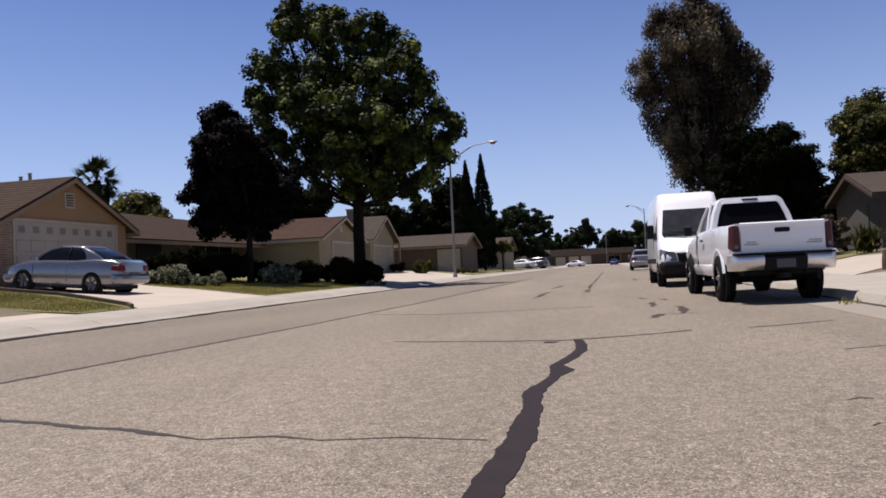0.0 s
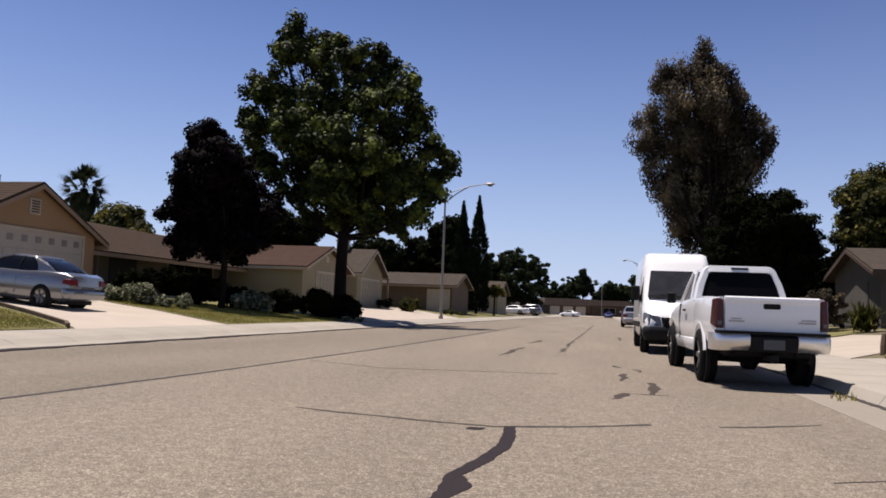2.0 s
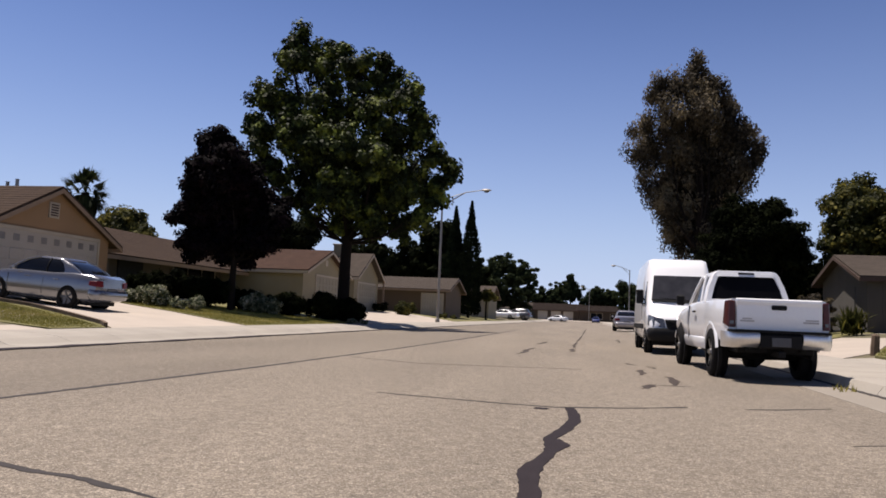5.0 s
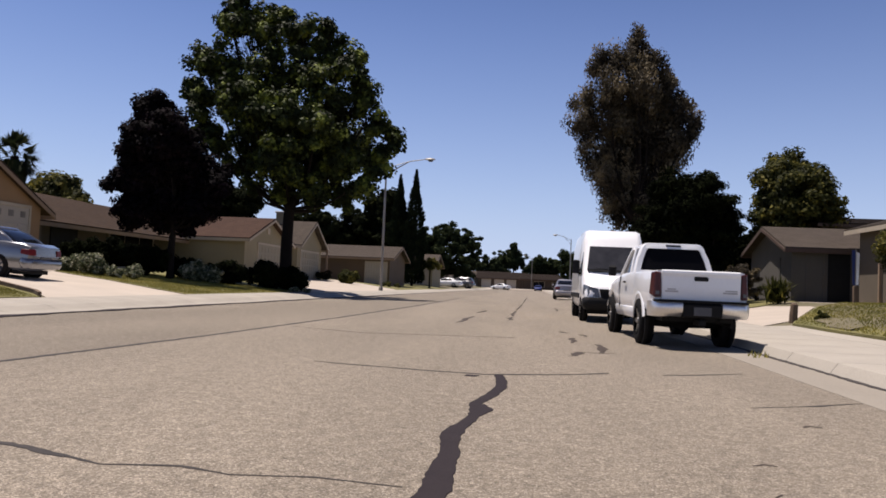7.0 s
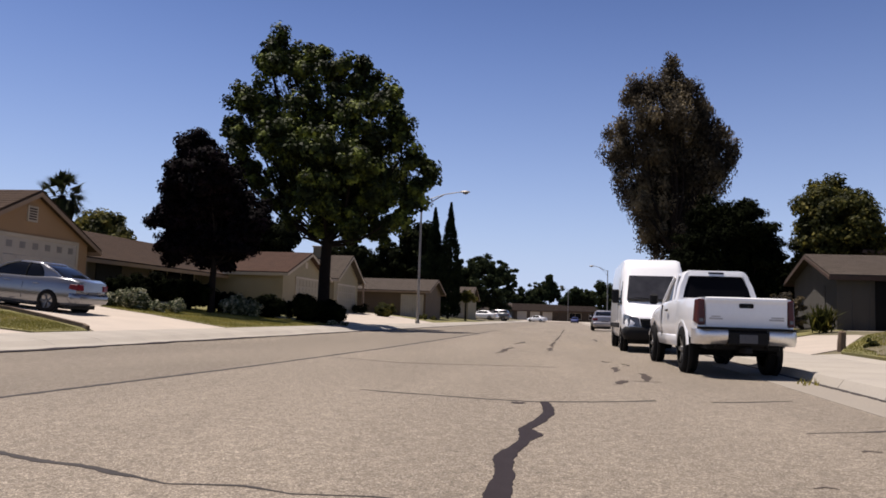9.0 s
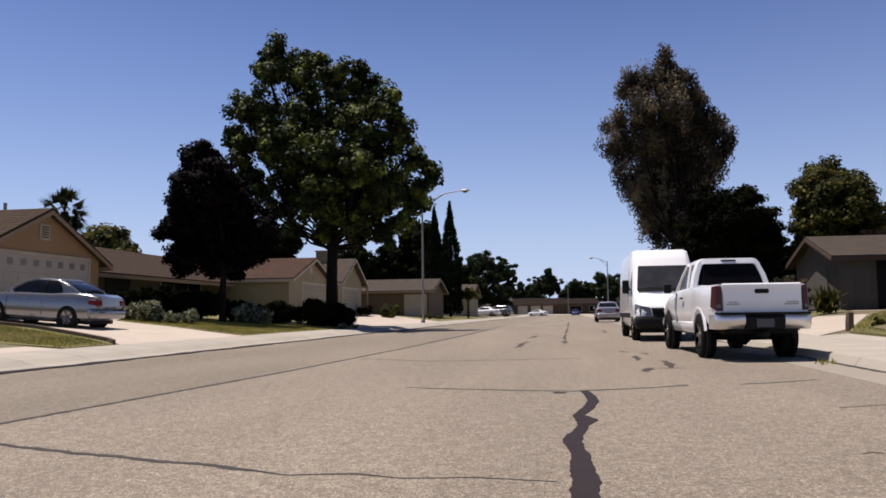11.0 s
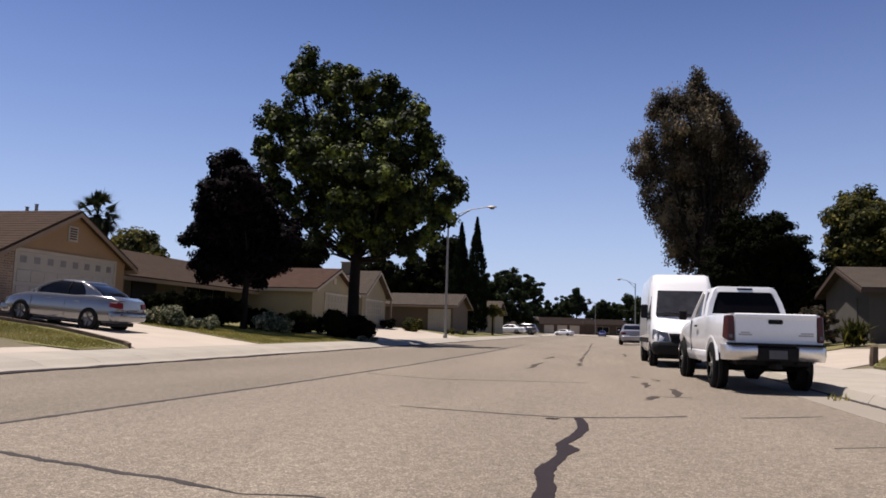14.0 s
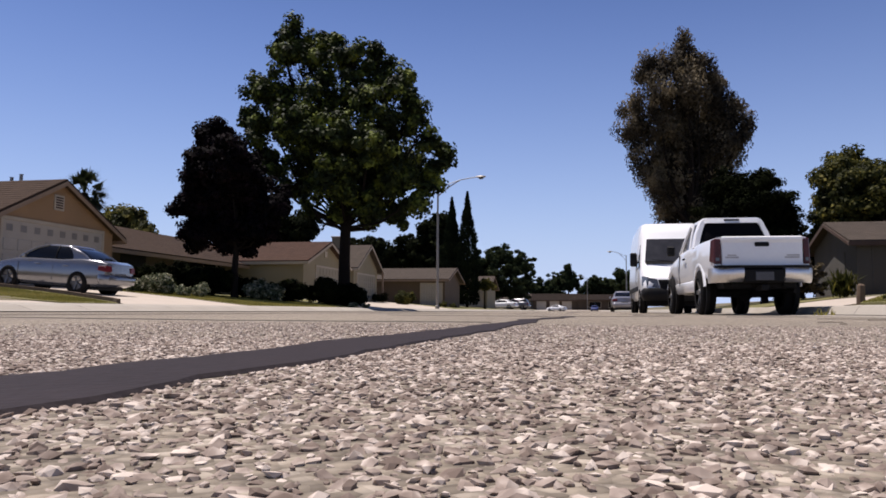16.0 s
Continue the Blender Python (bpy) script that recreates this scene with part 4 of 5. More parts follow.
street_lamp(-10.05, 52.0, 8.85, 2.75, "tall grey street lamp with a curved arm over the street")
street_lamp(6.0, 110.0, 7.9, -1.9, "grey street lamp with a curved arm over the street")
street_lamp(0.6, 197.0, 8.4, -1.6, "far grey street lamp at the street's end")


# ---- vehicles ----
def wheel(t, x, y, r, w, side, rim=M_RIM, spokes=6):
    """side is -1 for the left of the vehicle, +1 for the right."""
    bm = bmesh.new()
    prof = [(0.62 * r, 0.5 * w), (0.8 * r, 0.52 * w), (0.95 * r, 0.47 * w), (r, 0.36 * w), (r, -0.36 * w), (0.95 * r, -0.47 * w), (0.8 * r, -0.5 * w), (0.62 * r, -0.45 * w)]
    rings = [[(x + side * b, y + a * math.cos(q), r + a * math.sin(q)) for a, b in prof] for q in (2 * math.pi * k_ / 28 for k_ in range(28))]
    loft(bm, rings + [rings[0]], caps=False, closed=False)
    bmesh.ops.remove_doubles(bm, verts=bm.verts, dist=1e-5)
    tyre = part("wheel", bm, M_RUBBER, t, "black tyre on an alloy rim", smooth=True)
    bm = bmesh.new()
    rr = 0.64 * r
    tube(bm, [(x + side * 0.1 * w, y, r), (x + side * 0.22 * w, y, r)], [rr, rr], 24)
    tube(bm, [(x + side * 0.2 * w, y, r), (x + side * 0.46 * w, y, r)], [rr * 0.24, rr * 0.2], 12)
    for k_ in range(spokes):
        q = 2 * math.pi * k_ / spokes
        c, s = math.cos(q), math.sin(q)
        for p0, p1, wd in ((0.15, 0.98, 0.13),):
            a = [(x + side * 0.36 * w, y + rr * (p0 * c - wd * s), r + rr * (p0 * s + wd * c)), (x + side * 0.36 * w, y + rr * (p0 * c + wd * s), r + rr * (p0 * s - wd * c)),
                 (x + side * 0.44 * w, y + rr * (p1 * c + wd * s), r + rr * (p1 * s - wd * c)), (x + side * 0.44 * w, y + rr * (p1 * c - wd * s), r + rr * (p1 * s + wd * c))]
            hexa(bm, a + [(u - side * 0.06, v, z_) for u, v, z_ in a])
    bmesh.ops.recalc_face_normals(bm, faces=bm.faces)
    sub(tyre, part("rim", bm, rim, t))
    part("wheel_arch", tube(bmesh.new(), [(x + side * (0.44 * w - 0.12), y, r * 1.08), (x + side * (0.44 * w - 0.06), y, r * 1.08)], [r * 1.24, r * 1.24], 24), M_BLACK, t)


def body_rings(stations):
    """Rings across a vehicle from (y, half width, low, belt, top, half width on top)."""
    out = []
    for y, w, lo, belt, top, wt in stations:
        mid = lo + (belt - lo) * 0.55
        half = [(w * 0.84, lo), (w * 0.97, lo + 0.10), (w, mid), (w * 0.985, belt), ((w + wt) / 2, belt + (top - belt) * 0.75), (wt, top)]
        out.append([(x, y, z) for x, z in half] + [(-x, y, z) for x, z in half[::-1]])
    return out


def rounded(w, y0, y1, z, r=0.18, bow=0.08):
    """A rounded plan outline at height z, bowed outwards at both ends."""
    p = []
    for sx, sy in ((1, 1), (-1, 1), (-1, -1), (1, -1)):
        cx, cy = sx * (w - r), (y1 - r) if sy > 0 else (y0 + r)
        a0 = {(1, 1): 0, (-1, 1): 90, (-1, -1): 180, (1, -1): 270}[(sx, sy)]
        for k_ in range(5):
            a = radians(a0 + 22.5 * k_)
            p.append((cx + r * math.cos(a), cy + r * math.sin(a) + sy * bow * (1 - (cx / w) ** 2), z))
    return p


def sedan(x, y, z, rz, paint, label, L=4.75, pitch=0.0, detail=True, estate=False, tall=1.0, size=1.0):
    t = thing("car", x, y, z, label, "car", "parked cars", rz)
    t.matrix_world = pose(x, y, z, pitch, 0, rz) @ Matrix.Diagonal((size, size, size * tall, 1))
    s = L / 4.75
    st = [(-2.37, 0.66, 0.42, 0.62, 0.74, 0.58), (-2.31, 0.80, 0.33, 0.80, 0.98, 0.68), (-2.05, 0.87, 0.26, 0.84, 1.05, 0.73), (-1.4, 0.895, 0.22, 0.85, 1.06, 0.76), (-0.6, 0.905, 0.2, 0.85, 0.99, 0.78), (0.5, 0.905, 0.2, 0.84, 0.97, 0.78),
          (1.2, 0.895, 0.2, 0.82, 0.95, 0.74), (1.8, 0.87, 0.22, 0.75, 0.86, 0.66), (2.2, 0.79, 0.26, 0.66, 0.75, 0.58), (2.37, 0.62, 0.36, 0.56, 0.62, 0.46)]
    part("body", loft(bmesh.new(), body_rings([(a * s, *q) for a, *q in st])), paint, t, smooth=True)
    back = ((-2.05, -2.0, -1.9, -1.75) if estate else (-1.82, -1.50, -1.18, -0.80))
    nose = (1.2, 0.90, 0.60, 0.20)
    wide, high = (0.755, 0.725, 0.665, 0.58), (0.94, 1.13, 1.28, 1.385)
    part("cabin_glass", loft(bmesh.new(), [rounded(w, q * s, p * s, z_, r=0.2) for w, q, p, z_ in zip(wide, back, nose, high)]), M_CARGLASS, t, smooth=True)
    part("roof", loft(bmesh.new(), [rounded(0.605, (back[3] - 0.06) * s, 0.28 * s, 1.37, r=0.24), rounded(0.575, back[3] * s, 0.2 * s, 1.415, r=0.24), rounded(0.47, (back[3] + 0.15) * s, 0.08 * s, 1.44, r=0.2, bow=0.04), rounded(0.3, (back[3] + 0.35) * s, -0.1 * s, 1.448, r=0.1, bow=0.02)]), paint, t, smooth=True)
    for sx in (-1, 1):
        for ys, in_ in ((back, 0.05), (nose, -0.06)):
            part("pillar", tube(bmesh.new(), [(sx * (w - 0.02), (y_ + in_) * s, z_) for w, y_, z_ in zip(wide, ys, high)], [0.05, 0.042, 0.04, 0.04], 6), paint, t, smooth=True)
        part("pillar", tube(bmesh.new(), [(sx * w, -0.3 * s, z_) for w, z_ in zip(wide, high)], [0.03, 0.028, 0.028, 0.028], 6), M_BLACK, t, smooth=True)
        if not estate:
            rings = []
            for w, z_, y0, y1 in ((0.775, 0.97, -1.86, -1.02), (0.738, 1.13, -1.5, -0.99), (0.678, 1.28, -1.18, -0.86), (0.6, 1.39, -0.82, -0.62)):
                rings.append([(sx * (w - 0.05), y0 * s, z_), (sx * (w + 0.012), y0 * s + 0.04, z_), (sx * (w + 0.012), y1 * s, z_), (sx * (w - 0.05), y1 * s, z_)])
            part("rear_pillar", loft(bmesh.new(), rings), paint, t, smooth=True)
        for yy in (-1.33 * s, 1.42 * s):
            wheel(t, sx * 0.81, yy, 0.34, 0.21, sx, rim=M_DARKRIM, spokes=5)
        part("tail_lamp", hexa(bmesh.new(), [(sx * 0.52, -2.405 * s, 0.73), (sx * 0.81, -2.35 * s, 0.73), (sx * 0.897, -2.08 * s, 0.76), (sx * 0.5, -2.1 * s, 0.73), (sx * 0.54, -2.375 * s, 0.90), (sx * 0.80, -2.325 * s, 0.90), (sx * 0.885, -2.1 * s, 0.89), (sx * 0.5, -2.1 * s, 0.90)], bevel=0.01), M_LAMP2, t)
        part("headlamp", hexa(bmesh.new(), [(sx * 0.42, 2.25 * s, 0.52), (sx * 0.74, 2.2 * s, 0.52), (sx * 0.84, 1.9 * s, 0.58), (sx * 0.45, 2.1 * s, 0.52), (sx * 0.42, 2.24 * s, 0.68), (sx * 0.735, 2.17 * s, 0.68), (sx * 0.83, 1.9 * s, 0.72), (sx * 0.45, 2.1 * s, 0.68)]), M_LENS, t)
        part("mirror", one_box(min(sx * 0.88, sx * 1.03), 0.72 * s, 0.95, max(sx * 0.88, sx * 1.03), 0.84 * s, 1.09, bevel=0.03), paint, t)
        if detail:
            for yy in (0.25, -0.75):
                part("door_handle", one_box(min(sx * 0.9, sx * 0.93), yy - 0.1, 0.80, max(sx * 0.9, sx * 0.93), yy + 0.1, 0.83, bevel=0.008), paint, t)
            for yy in (0.95, -0.3):
                part("door_gap", one_box(min(sx * 0.88, sx * 0.907), yy - 0.003, 0.36, max(sx * 0.88, sx * 0.904), yy + 0.003, 0.82), M_GREYCAR, t)
    part("number_plate", one_box(-0.26, -2.40 * s, 0.56, 0.26, -2.365 * s, 0.70, bevel=0.006), M_PLATE, t)
    part("rear_bumper", loft(bmesh.new(), [rounded(0.84, -2.40 * s, -2.05 * s, 0.36, bow=0.04), rounded(0.885, -2.44 * s, -2.0 * s, 0.46, bow=0.04), rounded(0.885, -2.44 * s, -2.0 * s, 0.58, bow=0.04), rounded(0.86, -2.38 * s, -2.0 * s, 0.64, bow=0.04)]), paint, t, smooth=True)
    part("front_bumper", loft(bmesh.new(), [rounded(0.78, 1.95 * s, 2.38 * s, 0.26, bow=0.06), rounded(0.84, 1.9 * s, 2.42 * s, 0.38, bow=0.06), rounded(0.80, 1.9 * s, 2.40 * s, 0.50, bow=0.06)]), paint, t, smooth=True)
    part("underbody", one_box(-0.72, -2.0 * s, 0.16, 0.72, 2.0 * s, 0.3), M_BLACK, t)
    return t


sedan(-15.5, 20.0, 0.575, 91, M_SILVER, "silver sedan parked on the sloping drive", pitch=4.8, L=4.3, tall=1.08, size=0.92)
sedan(-12.6, 117.0, 0.33, 80, M_WPAINT, "white sedan parked under trees beside the street", detail=False)
sedan(-11.2, 125.0, 0.22, 80, M_GREYCAR, "grey high-roofed estate car parked under trees", detail=False, estate=True, tall=1.25)
sedan(-6.6, 180.0, 0.0, 65, M_WPAINT, "white car standing across the far street", detail=False)
sedan(3.15, 60.0, 0.0, 0, M_PALECAR, "pale silver sedan parked at the kerb", detail=False, tall=1.1)
sedan(2.3, 189.0, 0.0, 178, M_BLUE, "dark blue car at the street's end", detail=False, estate=True)


def pickup(x, y):
    """Faces +y. Origin under the middle of the wheelbase."""
    t = thing("pickup_truck", x, y, 0.0, "white pickup truck with chrome bumper parked at the kerb", "pickup truck")
    W = 0.90
    ra, fa = -1.35, 1.90
    # bed
    for sx in (-1, 1):
        bm = bmesh.new()
        rings = []
        for yy, w, lo in ((-2.42, 0.845, 0.66), (-2.30, 0.865, 0.60), (-1.95, 0.88, 0.56), (-1.75, 0.905, 0.62), (-1.35, 0.915, 0.70), (-0.95, 0.905, 0.62), (-0.72, 0.88, 0.5), (-0.60, 0.88, 0.5)):
            rings.append([(sx * (w - 0.16), yy, lo), (sx * (w - 0.03), yy, lo), (sx * w, yy, lo + 0.14), (sx * (w + 0.004), yy, 0.95), (sx * (w - 0.02), yy, 1.13), (sx * (w - 0.05), yy, 1.205), (sx * (w - 0.10), yy, 1.215), (sx * (w - 0.14), yy, 1.19), (sx * (w - 0.16), yy, 1.1)])
        part("bed_side", loft(bm, rings), M_WPAINT, t, smooth=True)
        # lamp clusters in the rear corners
        part("tail_lamp", hexa(bmesh.new(), [(sx * 0.728, -2.46, 0.79), (sx * 0.862, -2.435, 0.79), (sx * 0.90, -2.20, 0.84), (sx * 0.74, -2.2, 0.84), (sx * 0.735, -2.455, 1.18), (sx * 0.845, -2.43, 1.195), (sx * 0.882, -2.26, 1.18), (sx * 0.74, -2.2, 1.18)], bevel=0.015), M_RED, t)
        part("reversing_lens", hexa(bmesh.new(), [(sx * 0.765, -2.462, 0.84), (sx * 0.83, -2.445, 0.84), (sx * 0.83, -2.43, 0.84), (sx * 0.765, -2.44, 0.84), (sx * 0.765, -2.462, 0.89), (sx * 0.83, -2.445, 0.89), (sx * 0.83, -2.43, 0.89), (sx * 0.765, -2.44, 0.89)]), M_LENS, t)
        for yy in (ra, fa):
            wheel(t, sx * 0.79, yy, 0.38, 0.29, sx, spokes=6)
        part("mirror", one_box(min(sx * 0.95, sx * 1.14), 0.95, 1.16, max(sx * 0.95, sx * 1.14), 1.07, 1.36, bevel=0.03), M_BLACK, t)
        part("door_handle", one_box(min(sx * 0.9, sx * 0.935), 0.05, 1.02, max(sx * 0.9, sx * 0.935), 0.25, 1.055, bevel=0.01), M_BLACK, t)
        part("rocker_panel", hexa(bmesh.new(), [(sx * 0.70, -0.72, 0.40), (sx * 0.84, -0.72, 0.40), (sx * 0.84, 1.40, 0.40), (sx * 0.70, 1.40, 0.40), (sx * 0.70, -0.72, 0.60), (sx * 0.888, -0.72, 0.60), (sx * 0.893, 1.40, 0.60), (sx * 0.70, 1.40, 0.60)] if sx > 0 else [(-0.84, -0.72, 0.40), (-0.70, -0.72, 0.40), (-0.70, 1.40, 0.40), (-0.84, 1.40, 0.40), (-0.888, -0.72, 0.60), (-0.70, -0.72, 0.60), (-0.70, 1.40, 0.60), (-0.893, 1.40, 0.60)], bevel=0.02), M_WPAINT, t, smooth=True)
        part("wheel_lip", loft(bmesh.new(), [[(sx * (0.885 + d * 0.045), ra + q * math.cos(a), 0.375 + q * math.sin(a)) for q, d in ((0.44, 0), (0.45, 0.8), (0.49, 0.8), (0.53, 0))] for a in (math.pi * (0.06 + 0.88 * k_ / 14) for k_ in range(15))]), M_WPAINT, t, smooth=True)
    part("bed_floor", one_box(-0.74, -2.38, 0.60, 0.74, -0.62, 0.66), M_BLACK, t)
    part("bed_front", one_box(-0.74, -0.66, 0.62, 0.74, -0.60, 1.19, bevel=0.01), M_WPAINT, t)
    # tailgate, pressed with a shallow middle panel
    bm = bmesh.new()
    rings = [[(sx * 0.715, yy, z_) for sx, yy in ((-1, -2.46 + o), (1, -2.46 + o), (1, -2.38), (-1, -2.38))] for z_, o in ((0.74, 0.02), (0.77, 0.0), (0.95, -0.005), (1.12, 0.0), (1.17, -0.012), (1.205, -0.005), (1.222, 0.02))]
    g = part("tailgate", loft(bm, rings), M_WPAINT, t, "plain white tailgate with a small dark handle")
    sub(g, part("handle", one_box(-0.13, -2.478, 1.06, 0.13, -2.45, 1.13, bevel=0.012, seg=2), M_BLACK, t, "black tailgate handle"))
    for a, b, lo, hi in ((-0.66, -0.42, 0.88, 0.905), (-0.62, -0.46, 0.915, 0.935), (0.40, 0.66, 0.88, 0.905), (0.44, 0.66, 0.915, 0.935)):
        sub(g, part("lettering", one_box(a, -2.470, lo, b, -2.455, hi), M_FADED, t))
    part("tailgate_gap", one_box(-0.73, -2.44, 0.70, 0.73, -2.36, 0.745), M_BLACK, t)
    # bumper
    for sx in (-1, 1):
        bm = bmesh.new()
        rings = [[(sx * u, yb, 0.51), (sx * u, yb - 0.06, 0.50 + 0.05 * max(0.0, 1 - abs(u - 0.36) / 0.25)), (sx * u, yb - 0.13, 0.57 + 0.03 * max(0.0, 1 - abs(u - 0.36) / 0.25)), (sx * u, yb - 0.14, 0.68), (sx * u, yb - 0.10, 0.735), (sx * u, yb, 0.74)] for u, yb in ((0.36, -2.47), (0.55, -2.46), (0.78, -2.42), (0.89, -2.30), (0.905, -2.1))]
        part("bumper_end", loft(bm, rings), M_CHROME if sx else M_WPAINT, t, "chrome bumper end", smooth=True)
    part("step_pad", loft(bmesh.new(), [rounded(0.86, -2.585, -2.28, 0.728, r=0.1, bow=0.015), rounded(0.86, -2.585, -2.28, 0.765, r=0.1, bow=0.015)]), M_BLACK, t, "black pad on top of the bumper")
    b_ = part("bumper_step", one_box(-0.36, -2.59, 0.50, 0.36, -2.42, 0.715, bevel=0.025), M_BLACK, t, "black step in the middle of the bumper")
    sub(b_, part("number_plate", one_box(-0.16, -2.602, 0.535, 0.16, -2.586, 0.665, bevel=0.005), M_PLATE, t))
    part("underbody", one_box(-0.66, -2.28, 0.42, 0.66, 2.2, 0.56, bevel=0.02), M_BLACK, t)
    part("fuel_tank", one_box(-0.66, -0.7, 0.32, -0.2, 0.5, 0.52, bevel=0.05), M_BLACK, t)
    part("tow_hitch", one_box(-0.06, -2.62, 0.38, 0.06, -2.2, 0.47, bevel=0.01), M_BLACK, t)
    part("rear_axle", tube(bmesh.new(), [(-0.7, ra, 0.36), (-0.12, ra, 0.36), (0.0, ra, 0.36), (0.12, ra, 0.36), (0.7, ra, 0.36)], [0.06, 0.07, 0.16, 0.07, 0.06], 10), M_BLACK, t)
    part("frame_rails", box(one_box(-0.52, -2.35, 0.45, -0.40, 2.3, 0.58), 0.40, -2.35, 0.45, 0.52, 2.3, 0.58), M_BLACK, t)
    part("exhaust", tube(bmesh.new(), [(0.6, -0.6, 0.40), (0.62, -1.9, 0.42), (0.66, -2.2, 0.38)], [0.07, 0.04, 0.035], 8), M_BLACK, t)
    part("spare_tyre", tube(bmesh.new(), [(0, -2.02, 0.44), (0, -2.02, 0.58)], [0.30, 0.30], 20), M_RUBBER, t)
    # cab and nose
    st = [(-0.60, 0.87, 0.46, 1.05, 1.21, 0.82), (-0.2, 0.885, 0.42, 1.05, 1.22, 0.82), (0.9, 0.89, 0.42, 1.04, 1.20, 0.82), (1.35, 0.895, 0.5, 1.02, 1.16, 0.78), (1.9, 0.905, 0.78, 1.0, 1.12, 0.74), (2.35, 0.89, 0.6, 0.96, 1.06, 0.70), (2.62, 0.82, 0.5, 0.88, 0.96, 0.62), (2.70, 0.70, 0.52, 0.80, 0.86, 0.5)]
    part("body", loft(bmesh.new(), body_rings(st)), M_WPAINT, t, smooth=True)
    part("cabin_glass", loft(bmesh.new(), [rounded(0.80, -0.58, 1.15, 1.17, r=0.12, bow=0.02), rounded(0.745, -0.50, 0.70, 1.45, r=0.14, bow=0.03), rounded(0.67, -0.42, 0.35, 1.68, r=0.16, bow=0.03)]), M_BACKLIGHT, t, smooth=True)
    part("roof", loft(bmesh.new(), [rounded(0.69, -0.47, 0.40, 1.655, r=0.18, bow=0.03), rounded(0.675, -0.45, 0.38, 1.71, r=0.18, bow=0.03), rounded(0.60, -0.34, 0.25, 1.745, r=0.18, bow=0.03), rounded(0.4, -0.1, 0.1, 1.755, r=0.09, bow=0.0)]), M_WPAINT, t, smooth=True)
    for sx in (-1, 1):
        for a, b, r_ in (((0.79, -0.1, 1.2), (0.68, -0.05, 1.68), 0.05), ((0.79, 1.05, 1.19), (0.665, 0.34, 1.68), 0.05)):
            part("pillar", tube(bmesh.new(), [(sx * a[0], a[1], a[2]), (sx * ((a[0] + b[0]) / 2 + 0.012), (a[1] + b[1]) / 2, (a[2] + b[2]) / 2), (sx * b[0], b[1], b[2])], [r_ * 1.15, r_, r_ * 0.95], 8), M_WPAINT, t, smooth=True)
        part("door_gap", one_box(min(sx * 0.86, sx * 0.891), 0.82, 0.55, max(sx * 0.86, sx * 0.891), 0.835, 1.15), M_BLACK, t)
        part("headlamp", one_box(min(sx * 0.5, sx * 0.84), 2.40, 0.80, max(sx * 0.5, sx * 0.84), 2.60, 0.96, bevel=0.04), M_LENS, t)
    # arched rear of the cab round its window
    def arch(wb, wt, lo, hi, r, y0):
        half = [(wb, lo), ((wb * 0.45 + wt * 0.55), lo + (hi - lo) * 0.5)] + [(wt - r + r * math.cos(q), hi - r + r * math.sin(q)) for q in (radians(10 + 20 * k_) for k_ in range(5))]
        return [(u, y0 + 0.16 * (z_ - 1.19) / 0.55, z_) for u, z_ in half] + [(-u, y0 + 0.16 * (z_ - 1.19) / 0.55, z_) for u, z_ in half[::-1]]
    rings = [arch(0.845, 0.70, 1.19, 1.755, 0.17, -0.36), arch(0.85, 0.70, 1.19, 1.757, 0.17, -0.56), arch(0.835, 0.685, 1.195, 1.745, 0.17, -0.60), arch(0.72, 0.60, 1.25, 1.665, 0.10, -0.60), arch(0.70, 0.58, 1.27, 1.65, 0.09, -0.55)]
    part("cab_back", loft(bmesh.new(), rings, caps=False), M_WPAINT, t, "white arched frame round the rear window", smooth=True)
    part("rear_window", loft(bmesh.new(), [arch(0.71, 0.59, 1.26, 1.655, 0.09, -0.56), arch(0.71, 0.59, 1.26, 1.655, 0.09, -0.53)]), M_BACKLIGHT, t, "dark tinted rear window")
    part("brake_light", one_box(-0.16, -0.475, 1.69, 0.16, -0.40, 1.725, bevel=0.008), M_BLACK, t, "dark high brake light")
    part("front_bumper", loft(bmesh.new(), [rounded(0.84, 2.3, 2.72, 0.42, bow=0.06), rounded(0.88, 2.25, 2.78, 0.55, bow=0.06), rounded(0.86, 2.3, 2.74, 0.66, bow=0.06)]), M_CHROME, t, smooth=True)
    return t


truck = pickup(2.99, 14.24)
truck.matrix_world = pose(2.91, 14.24, 0, 0, 0, 2.0) @ Matrix.Diagonal((0.82, 1, 1, 1))


